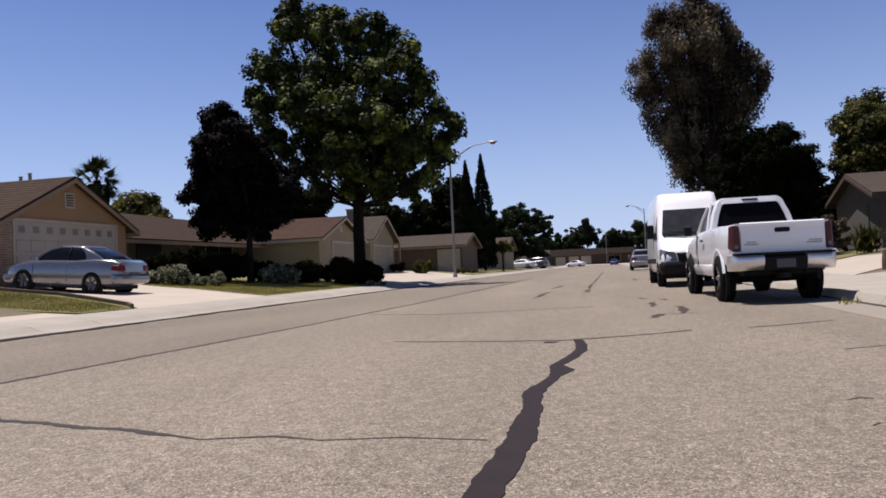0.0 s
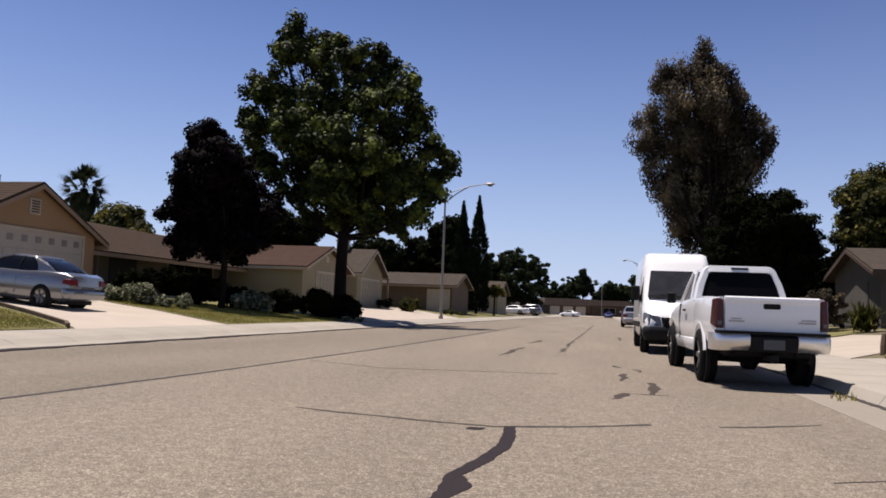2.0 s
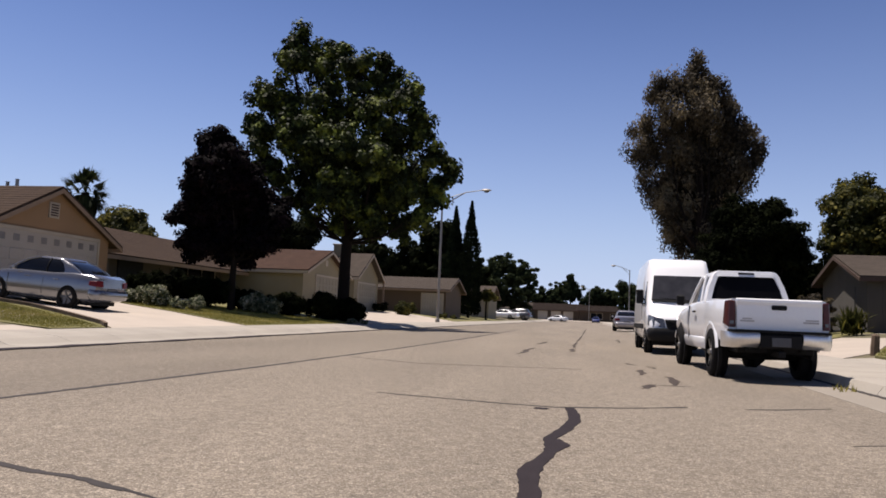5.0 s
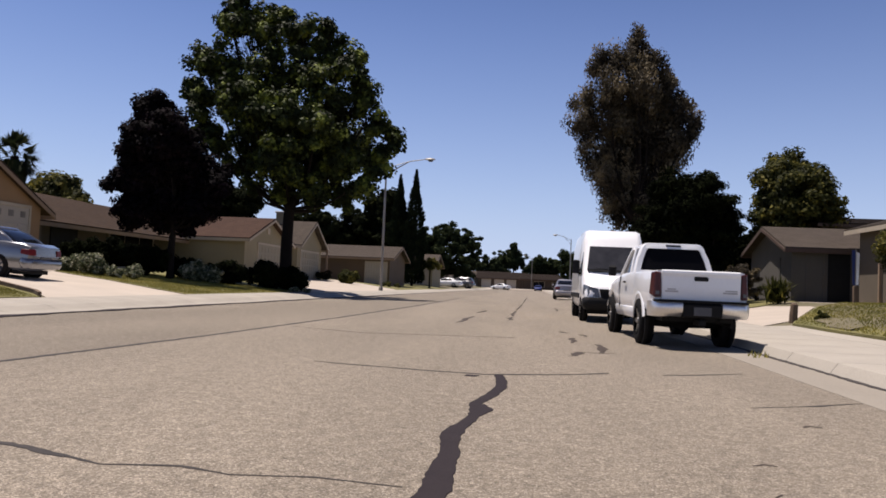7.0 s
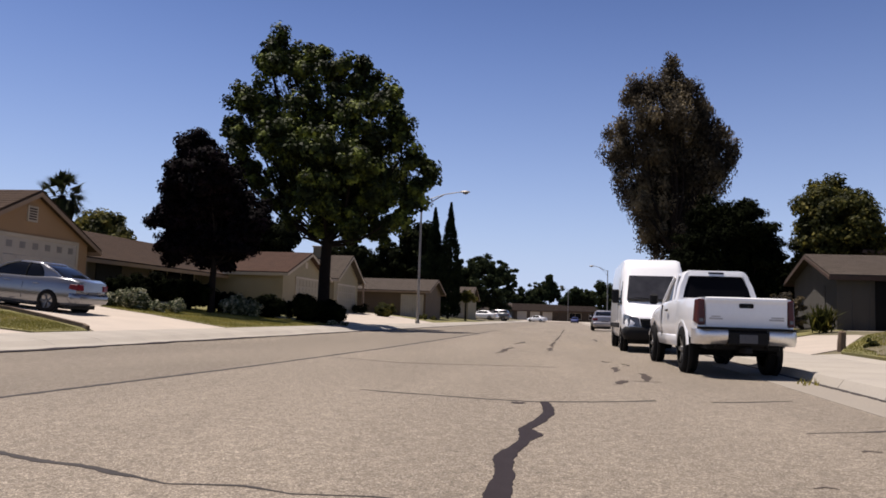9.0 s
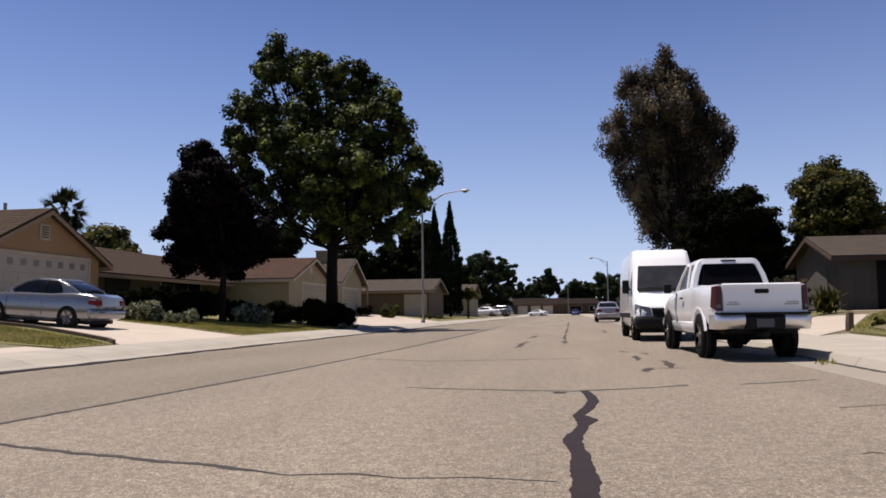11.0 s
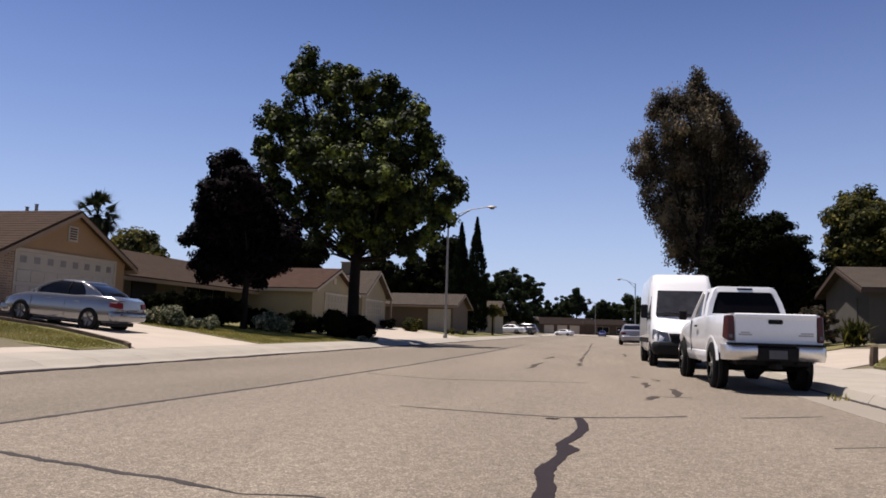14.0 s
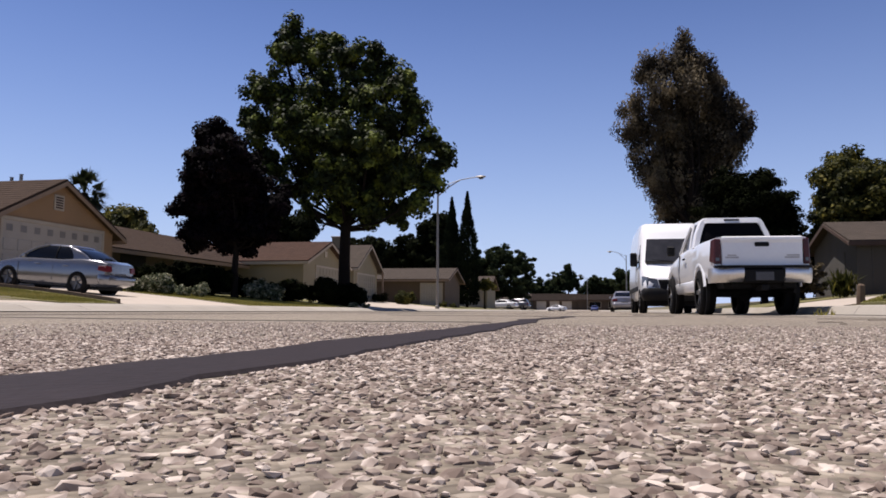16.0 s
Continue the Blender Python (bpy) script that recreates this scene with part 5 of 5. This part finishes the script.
def van(x, y):
    """Built to face +y, then turned to face the other way. Origin under its middle."""
    t = thing("van", x, y, 0.0, "white high-roofed panel van parked facing along the kerb", "van", rz=180)
    W = 0.965
    rings = []
    # y, low, top, half width at the foot, half width on top
    for yy, lo, top, w, wt in ((-2.8, 0.42, 2.44, 0.93, 0.76), (-2.7, 0.38, 2.56, W, 0.80), (0.55, 0.36, 2.60, W, 0.80), (0.9, 0.36, 2.58, W, 0.78), (1.12, 0.36, 2.47, W, 0.76), (1.28, 0.36, 2.28, W, 0.745), (1.42, 0.36, 2.08, W, 0.735), (1.95, 0.36, 1.40, 0.955, 0.83), (2.05, 0.36, 1.28, 0.95, 0.80), (2.45, 0.38, 1.14, 0.93, 0.76), (2.70, 0.40, 1.01, 0.89, 0.72), (2.80, 0.42, 0.93, 0.84, 0.68), (2.84, 0.44, 0.82, 0.78, 0.62)):
        belt = min(1.15, lo + (top - lo) * 0.62)
        up = belt + (top - belt) * 0.72
        half = [(w * 0.93, lo), (w, lo + 0.1), (w, belt * 0.8), (w * 0.995, belt), (w * 0.62 + wt * 0.38, up), (wt + 0.03, top - 0.05), (wt - 0.09, top)]
        rings.append([(u, yy, z_) for u, z_ in half] + [(-u, yy, z_) for u, z_ in half[::-1]])
    part("body", loft(bmesh.new(), rings), M_WPAINT, t, smooth=True)
    # windscreen and its black edge
    bm = hexa(bmesh.new(), [(-0.80, 1.93, 1.40), (0.80, 1.93, 1.40), (0.71, 1.38, 2.06), (-0.71, 1.38, 2.06), (-0.80, 1.985, 1.43), (0.80, 1.985, 1.43), (0.70, 1.45, 2.09), (-0.70, 1.45, 2.09)])
    bmesh.ops.recalc_face_normals(bm, faces=bm.faces)
    part("windscreen", bm, M_SCREEN, t, "dark windscreen")
    part("wiper", tube(bmesh.new(), [(-0.7, 2.03, 1.40), (0.0, 2.035, 1.42), (0.6, 2.0, 1.47)], [0.012, 0.012, 0.008], 5), M_BLACK, t)
    part("cowl", hexa(bmesh.new(), [(-0.78, 1.97, 1.34), (0.78, 1.97, 1.34), (0.78, 1.93, 1.40), (-0.78, 1.93, 1.40), (-0.78, 2.02, 1.36), (0.78, 2.02, 1.36), (0.78, 1.985, 1.42), (-0.78, 1.985, 1.42)]), M_BLACK, t)
    for sx in (-1, 1):
        part("side_window", hexa(bmesh.new(), [(sx * 0.962, 0.75, 1.28), (sx * 0.965, 1.72, 1.28), (sx * 0.945, 1.72, 1.28), (sx * 0.94, 0.75, 1.28), (sx * 0.885, 0.75, 1.92), (sx * 0.88, 1.35, 1.92), (sx * 0.86, 1.35, 1.92), (sx * 0.865, 0.75, 1.92)]), M_GLASSD, t)
        part("mirror", one_box(min(sx * 1.0, sx * 1.2), 1.62, 1.30, max(sx * 1.0, sx * 1.2), 1.74, 1.68, bevel=0.03), M_BLACK, t)
        part("mirror_arm", tube(bmesh.new(), [(sx * 0.93, 1.65, 1.42), (sx * 1.04, 1.68, 1.42)], [0.025, 0.025], 6), M_BLACK, t)
        part("headlamp", hexa(bmesh.new(), [(sx * 0.50, 2.875, 0.68), (sx * 0.83, 2.82, 0.68), (sx * 0.945, 2.50, 0.74), (sx * 0.5, 2.5, 0.70), (sx * 0.54, 2.835, 0.90), (sx * 0.80, 2.79, 0.96), (sx * 0.935, 2.44, 1.0), (sx * 0.5, 2.5, 0.92)], bevel=0.012), M_LENS, t)
        part("door_gap", one_box(min(sx * 0.94, sx * 0.968), 0.66, 0.5, max(sx * 0.94, sx * 0.968), 0.68, 1.7), M_BLACK, t)
        part("rub_strip", one_box(min(sx * 0.95, sx * 0.985), -2.6, 0.62, max(sx * 0.95, sx * 0.985), 1.4, 0.76, bevel=0.01), M_BLACK, t)
        for yy in (-1.75, 1.85):
            wheel(t, sx * 0.86, yy, 0.345, 0.22, sx, rim=M_STEEL, spokes=5)
    g = part("grille", hexa(bmesh.new(), [(-0.46, 2.89, 0.66), (0.46, 2.89, 0.66), (0.46, 2.6, 0.66), (-0.46, 2.6, 0.66), (-0.52, 2.85, 0.89), (0.52, 2.85, 0.89), (0.52, 2.6, 0.89), (-0.52, 2.6, 0.89)], bevel=0.01), M_BLACK, t)
    for z_ in (0.71, 0.77, 0.83):
        sub(g, part("slat", one_box(-0.46, 2.86, z_, 0.46, 2.905, z_ + 0.022, bevel=0.006), M_BLACK, t))
    part("front_bumper", loft(bmesh.new(), [rounded(0.90, 2.2, 2.84, 0.34, bow=0.08), rounded(0.96, 2.15, 2.92, 0.46, bow=0.08), rounded(0.955, 2.2, 2.92, 0.60, bow=0.08), rounded(0.90, 2.25, 2.88, 0.67, bow=0.08)]), M_BLACK, t, "dark grey plastic bumper", smooth=True)
    part("number_plate", one_box(-0.24, 2.98, 0.47, 0.24, 3.015, 0.58, bevel=0.005), M_PLATE, t)
    part("underbody", one_box(-0.8, -2.6, 0.22, 0.8, 2.4, 0.4), M_BLACK, t)
    return t


panel_van = van(2.69, 22.85)
panel_van.matrix_world = pose(2.69, 22.85, 0, 0, 0, 180) @ Matrix.Diagonal((0.95, 1, 1, 1))

# ---- shrubs and small things ----
def spiky_shrub(x, y, h, seed):
    """A clump of long upright strap leaves, each bent outwards at its tip."""
    rnd = random.Random(seed)
    t = thing("shrub", x, y, land(x), "yellow-green spiky shrub beside the grey house", "shrub")
    vs = []
    for i in range(420):
        az, el = rnd.uniform(0, 6.283), radians(rnd.uniform(25, 88))
        o = Vector((rnd.gauss(0, 0.16), rnd.gauss(0, 0.14), rnd.uniform(0.0, 0.55) * h * 0.7))
        d = Vector((math.cos(az) * math.cos(el), math.sin(az) * math.cos(el), math.sin(el)))
        L = h * rnd.uniform(0.25, 0.55)
        side = d.cross(Vector((0, 0, 1))).normalized() * 0.035
        m, e = o + d * L * 0.6, o + d * L + Vector((d.x, d.y, -0.5)) * 0.12 * L
        vs += [o - side * 0.5, m - side, m + side, o + side * 0.5, m - side, e, e, m + side]
    quads("foliage", np.array(vs), len(vs) // 4, L_YEL, t)


bush("bush", -16.3, 26.0, 1.7, 0.9, 0.8, L_PALE, 12000, 0.10, "pale variegated shrub hedge beside the drive", 41)
bush("bush", -14.7, 26.3, 0.9, 0.7, 0.55, L_PALE, 5000, 0.09, "low pale shrub beside the drive", 42)
bush("bush", -17.8, 30.8, 2.4, 1.5, 1.5, L_HEDGE, 24000, 0.13, "shrub under the plum tree, leaves darkened for its shade", 43)
bush("bush", -15.0, 30.8, 2.3, 1.4, 1.35, L_HEDGE, 24000, 0.13, "shrub under the plum tree, leaves darkened for its shade", 44)
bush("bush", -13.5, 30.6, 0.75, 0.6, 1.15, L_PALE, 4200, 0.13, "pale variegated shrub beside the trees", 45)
bush("bush", -12.5, 33.0, 2.1, 1.4, 1.2, L_HEDGE, 26000, 0.13, "hedge round the tall tree, leaves darkened for crown shade", 46)
bush("bush", -10.9, 34.6, 1.0, 1.4, 1.05, L_HEDGE, 22000, 0.13, "hedge round the tall tree, leaves darkened for crown shade", 47)
bush("bush", -10.0, 33.0, 0.5, 0.6, 0.3, L_PALE, 2000, 0.09, "low pale shrub at the pavement", 48)
bush("bush", -14.3, 60.0, 0.7, 0.7, 1.3, L_YEL, 9000, 0.12, "rounded yellow-green shrub in a front yard", 49)
bush("bush", -17.0, 60.5, 0.9, 0.8, 0.9, L_DARK, 2500, 0.12, "dark shrub against a house", 50)
bush("bush", -12.2, 66.0, 1.2, 0.7, 0.5, L_YEL, 2500, 0.12, "low shrub in a front yard", 51)
bush("bush", 9.2, 33.0, 0.8, 0.5, 1.9, L_EUC, 4500, 0.16, "brown dried shrub behind the pickup truck", 55)
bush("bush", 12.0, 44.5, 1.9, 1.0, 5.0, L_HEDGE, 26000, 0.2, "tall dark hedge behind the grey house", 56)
spiky_shrub(10.1, 31.0, 1.45, 58)
tree("small_tree", 12.0, 25.9, [(12.0, 2.6, 0.6), (12.4, 2.9, 0.55), (12.3, 2.2, 0.5)], L_YEL, 7000, 0.11, "small round clipped tree beside the entry", r=0.06, seed=57, bough=0.3, per=60)

bush("bush", -11.1, 85.0, 0.1, 0.1, 0.3, L_YEL, 300, 0.1, "low shrub under a small tree", 53)
tree("small_tree", -11.2, 86.0, [(-11.7, 2.9, 0.7), (-11.0, 3.1, 0.75), (-10.4, 2.9, 0.6)], L_YEL, 5000, 0.16, "small umbrella-shaped tree in a front yard", r=0.09, seed=54, bough=0.3, per=50)

# banner on a post beside the entry
flag = thing("banner", 11.4, 27.0, land(11.4) + 0.04, "narrow blue and white banner on a wooden post", "banner")
part("post", one_box(-0.07, -0.07, -0.2, 0.07, 0.07, 0.62, bevel=0.01), M_WOOD, flag)
part("pole", tube(bmesh.new(), [(0, 0, 0.6), (0, 0, 1.9)], [0.015, 0.012], 6), M_STEEL, flag)
part("blue_cloth", hexa(bmesh.new(), [(-0.09, 0, 0.66), (0.0, 0.01, 0.66), (0.0, 0.02, 0.66), (-0.09, 0.01, 0.66), (-0.12, 0.02, 1.84), (0.0, 0.01, 1.84), (0.0, 0.02, 1.84), (-0.12, 0.03, 1.84)]), M_BLUE, flag)
part("white_cloth", hexa(bmesh.new(), [(0.004, 0.01, 0.66), (0.10, 0.0, 0.66), (0.10, 0.01, 0.66), (0.004, 0.02, 0.66), (0.004, 0.01, 1.80), (0.12, 0.0, 1.74), (0.12, 0.01, 1.74), (0.004, 0.02, 1.80)]), M_WPAINT, flag)


# ---- drives, lawns and pavement slabs ----
def sheet(name, pts, material, label, category, lift=0.02, thick=0.08, kind="structure"):
    """A slab over a ground outline of (x, y), which follows the slope."""
    bm = bmesh.new()
    top = [bm.verts.new((x, y, land(x) + lift)) for x, y in pts]
    bot = [bm.verts.new((x, y, land(x) + lift - thick)) for x, y in pts]
    n = len(pts)
    for i in range(n):
        bm.faces.new((bot[i], bot[(i + 1) % n], top[(i + 1) % n], top[i]))
    bm.faces.new(top), bm.faces.new(bot[::-1])
    bmesh.ops.recalc_face_normals(bm, faces=bm.faces)
    return tagged(part(name, bm, material, None), label, category, kind=kind)


sheet("driveway", [(-18.2, 18.9), (-15.5, 18.1), (-14.3, 17.9), (-12.8, 17.1), (-10.6, 15.8), (-10.2, 15.4), (-10.2, 22.2), (-11.4, 22.7), (-13.9, 24.0), (-15.5, 24.4), (-18.2, 25.8)], M_DRIVE, "pale concrete drive up to the garage", "driveway")
sheet("lawn", [(-22, 13.8), (-10.25, 13.5), (-10.25, 15.2), (-10.65, 15.7), (-12.85, 17.0), (-14.35, 17.8), (-15.5, 18.0), (-18.2, 18.8), (-22, 19.5)], M_LAWN, "patchy green and yellow lawn", "lawn", lift=0.04)
sheet("driveway", [(-22, 2.0), (-10.2, 2.0), (-10.2, 13.4), (-22, 13.7)], M_DRIVE, "pale concrete drive beside the lawn", "driveway")
sheet("lawn", [(-20.5, 26.3), (-18.2, 25.9), (-15.5, 24.5), (-13.9, 24.1), (-11.4, 22.8), (-10.25, 22.3), (-10.25, 34.8), (-16.9, 43.0), (-20.5, 43.0)], M_LAWN, "patchy green and yellow lawn", "lawn", lift=0.03)
sheet("driveway", [(-17, 43.5), (-10.2, 35.2), (-10.2, 60.0), (-14.5, 66), (-17, 66)], M_DRIVE, "pale concrete drive", "driveway")
sheet("lawn", [(-17, 66.2), (-14.5, 66.2), (-10.25, 60.2), (-10.25, 97), (-17, 97)], M_LAWN, "patchy lawn along the street", "lawn", lift=0.03)
sheet("driveway", [(6.05, 19.0), (7.2, 20.3), (9.7, 26.0), (14.9, 33.9), (12.0, 33.9), (8.7, 28.9), (6.05, 26.8)], M_DRIVE, "pale concrete drive", "driveway")
sheet("lawn", [(6.05, 27.0), (8.65, 29.1), (11.9, 34.0), (10.8, 34.0), (10.8, 42), (6.05, 42)], M_LAWN, "thin green lawn before the grey house", "lawn", lift=0.04)
sheet("lawn", [(6.45, 2.0), (30, 2.0), (30, 30.0), (14.9, 33.6), (9.8, 25.9), (7.2, 20.1), (6.6, 18.6), (6.5, 15.9)], M_LAWN, "dry yellow-green lawn on a mound", "lawn", lift=0.07, thick=0.12)
sheet("bare_patch", [(6.7, 15.6), (7.1, 16.0), (7.5, 17.0), (8.1, 18.9), (7.7, 19.6), (7.2, 18.9), (7.0, 17.6), (6.7, 16.8)], M_DRY, "bare brown earth at the edge of the lawn", "ground", lift=0.085, thick=0.03)
sheet("border", [(6.05, 2.0), (6.42, 2.0), (6.45, 15.9), (6.55, 18.5), (6.05, 18.9)], M_CONC, "concrete strip between pavement and lawn", "paving")


# ---- grass ----
def grass(name, outline, count, h, lift, label, seed):
    """Upright blades over an outline; past counting."""
    rnd = np.random.RandomState(seed)
    p = np.array(outline)
    lo, hi = p.min(0), p.max(0)
    q = lo + rnd.rand(count * 3, 2) * (hi - lo)
    ins = np.zeros(len(q), bool)
    for a, b in zip(p, np.roll(p, -1, 0)):
        hit = ((a[1] > q[:, 1]) != (b[1] > q[:, 1])) & (q[:, 0] < (b[0] - a[0]) * (q[:, 1] - a[1]) / (b[1] - a[1] + 1e-9) + a[0])
        ins ^= hit
    q = q[ins][:count]
    n = len(q)
    z = np.interp(q[:, 0], [k_[0] for k_ in PROFILE], [k_[1] for k_ in PROFILE]) + lift - 0.01
    c = np.column_stack([q, z])
    a = rnd.rand(n) * 6.283
    s = np.stack([np.cos(a), np.sin(a), np.zeros(n)], 1)
    tall = h * rnd.uniform(0.5, 1.5, n)[:, None]
    t = (np.array([0, 0, 1.0]) + rnd.normal(size=(n, 3)) * (0.35, 0.35, 0)) * tall
    w = s * 0.012
    v = np.stack([c - w, c + w, c + t * 0.6 + w * 0.6, c + t], 1).reshape(-1, 3)
    return tagged(quads(name, v, n, L_GRASS, None), label, "grass", kind="stuff")


grass("grass", [(-18, 13.9), (-10.3, 13.6), (-10.3, 15.2), (-12.85, 16.95), (-15.5, 17.95), (-18, 18.6)], 22000, 0.024, 0.04, "short patchy lawn grass", 61)
grass("grass", [(-18.2, 26.0), (-15.5, 24.6), (-13.9, 24.2), (-11.4, 22.9), (-10.3, 22.4), (-10.3, 33.0), (-15, 33.0), (-18.2, 30.0)], 30000, 0.03, 0.045, "short patchy grass under the street trees", 62)
grass("grass", [(6.5, 8.0), (13, 8.0), (14.5, 32.0), (9.8, 25.7), (7.2, 20.0), (6.6, 18.5)], 30000, 0.04, 0.07, "longer dry grass on the mound", 62)

for name, xs, lab in (("pavement_west", ((-10.2, 0.17), (-9.2, 0.145), (-8.9, 0.11), (-8.65, 0.03), (-8.2, 0.004)), "pale concrete pavement with kerb and gutter"), ("pavement_east", ((6.0, 0.17), (4.0, 0.15), (3.93, 0.14), (3.84, 0.018)), "pale concrete pavement with kerb and gutter")):
    root = tagged(thing(name, xs[0][0], 0, 0, lab, "pavement"), kind="structure")
    top = [(x - xs[0][0], z) for x, z in xs]
    bm = prism(bmesh.new(), top + [(top[-1][0], -0.12), (0, -0.12)], "y", 0, 1.488)
    first = part("slab", bm, M_CONC, root)
    for i in range(70):
        o = first if i == 0 else first.copy()
        if i:
            scene.collection.objects.link(o)
        o.location = (0, -6 + i * 1.5, 0)
    far = prism(bmesh.new(), top + [(top[-1][0], -0.12), (0, -0.12)], "y", 99.0, 186.0)
    part("far_paving", far, M_CONC, root)


bm = prism(bmesh.new(), [(3.84, -0.1), (3.84, 0.018), (3.22, 0.004), (3.22, -0.1)], "y", -60.0, 186.0)
tagged(part("gutter", bm, M_GUTTER, None), "dirty concrete gutter along the kerb", "gutter", kind="structure")


# ---- small things by the street ----
post = thing("wooden_post", 6.95, 19.6, land(6.95) + 0.04, "short weathered wooden post at the edge of the lawn", "post")
part("shaft", tube(bmesh.new(), [(0, 0, -0.3), (0.0, 0, 0.15), (0.02, 0, 0.42), (0.03, 0.0, 0.46)], [0.11, 0.10, 0.09, 0.05], 9), M_WOOD, post)
bush("bush", 7.6, 19.4, 0.2, 0.15, 0.3, L_YEL, 500, 0.08, "small scrubby shrub beside a wooden post", 71)
grass("weeds", [(3.5, 10.8), (3.8, 10.9), (3.8, 11.3), (3.5, 11.3)], 24, 0.09, 0.135, "dry pale weeds growing in the gutter", 72)

# boards along the edge of the small lawn
edging = thing("lawn_edging", -10.6, 15.75, land(-10.6), "dark low edging between lawn and drive", "edging")
LINE = [(-10.35, 15.35), (-10.75, 15.78), (-12.85, 17.06), (-14.35, 17.86), (-15.5, 18.06), (-18.0, 18.8)]
for (xa, ya), (xb, yb) in zip(LINE, LINE[1:]):
    d = Vector((xb - xa, yb - ya, 0)).normalized()
    n_ = Vector((-d.y, d.x, 0)) * 0.04
    q = []
    for up in (-0.05, 0.13):
        for (xx, yy), sg in (((xa, ya), -1), ((xb, yb), -1), ((xb, yb), 1), ((xa, ya), 1)):
            q.append((xx + sg * n_.x + 10.6, yy + sg * n_.y - 15.75, land(xx) + up - land(-10.6)))
    bm = hexa(bmesh.new(), q)
    bmesh.ops.recalc_face_normals(bm, faces=bm.faces)
    part("board", bm, M_WOOD, edging)

# stone chips bedded in the road surface
def chips(name, x0, x1, y0, y1, gap, sub_, grow, keep, label, seed):
    """Rounded pebbles on a jittered grid; keep(x, y) is the share that shows."""
    rnd = np.random.RandomState(seed)
    ico = bmesh.new()
    if sub_:
        bmesh.ops.create_icosphere(ico, subdivisions=1, radius=1.0)
    else:
        bmesh.ops.create_cone(ico, cap_ends=True, segments=5, radius1=1.0, radius2=0.55, depth=1.0)
        bmesh.ops.triangulate(ico, faces=ico.faces)
    base_v = np.array([v.co[:] for v in ico.verts])
    base_f = np.array([[v.index for v in f.verts] for f in ico.faces])
    ico.free()
    gx_, gy_ = np.meshgrid(np.arange(x0, x1, gap), np.arange(y0, y1, gap))
    c = np.column_stack([gx_.ravel(), gy_.ravel()]) + rnd.uniform(-0.46 * gap, 0.46 * gap, (gx_.size, 2))
    c = c[np.abs(c[:, 0] - np.interp(c[:, 1], [-0.4, 0.2, 0.8, 1.6, 2.4, 3.0], [-0.06, -0.03, -0.02, 0.01, 0.0, 0.03])) > 0.079]
    c = c[rnd.rand(len(c)) < keep(c[:, 0], c[:, 1])]
    n, m = len(c), len(base_v)
    ax = grow * (0.0019 + 0.0030 * rnd.rand(n, 1) ** 2.0) * rnd.uniform(0.65, 1.4, (n, 3)) * (1.0, 1.0, 0.55)
    ang = rnd.rand(n) * 6.283
    loc = base_v[None] * rnd.uniform(0.6, 1.28, (n, m, 1)) * ax[:, None]
    x_ = loc[:, :, 0] * np.cos(ang)[:, None] - loc[:, :, 1] * np.sin(ang)[:, None] + c[:, 0:1]
    y_ = loc[:, :, 0] * np.sin(ang)[:, None] + loc[:, :, 1] * np.cos(ang)[:, None] + c[:, 1:2]
    z_ = loc[:, :, 2] + loc[:, :, 0] * rnd.uniform(-0.4, 0.4, n)[:, None] + rnd.uniform(-0.0012, 0.0008, n)[:, None]
    v = np.stack([x_, y_, z_], 2).reshape(-1, 3)
    f = (base_f[None] + (np.arange(n) * m)[:, None, None]).reshape(-1, 3)
    me = bpy.data.meshes.new(name)
    me.vertices.add(len(v)), me.vertices.foreach_set("co", v.ravel().astype(np.float32))
    me.loops.add(f.size), me.loops.foreach_set("vertex_index", f.ravel().astype(np.int32))
    me.polygons.add(len(f)), me.polygons.foreach_set("loop_start", np.arange(0, f.size, 3, dtype=np.int32))
    me.update(calc_edges=True)
    me.shade_flat()
    me.materials.append(M_STONE)
    tagged(new(name, me), label, "gravel", kind="stuff")


chips("road_chips", -0.8, 1.0, -0.5, 0.95, 0.0066, True, 1.0, lambda x, y: np.clip(np.minimum.reduce([x + 0.8, 1.0 - x, y + 0.5, 0.95 - y]) / 0.25, 0.0, 1.0), "rounded pale and brown stone chips in the street surface", 7)
chips("road_chips", -1.7, 1.8, -0.3, 2.9, 0.0115, False, 1.25, lambda x, y: np.clip(np.minimum.reduce([x + 1.7, 1.8 - x, 2.9 - y]) / 1.3, 0.0, 1.0) * np.where((x > -0.7) & (x < 0.9) & (y < 0.8), 0.0, 1.0), "pale and brown stone chips in the street surface", 8)
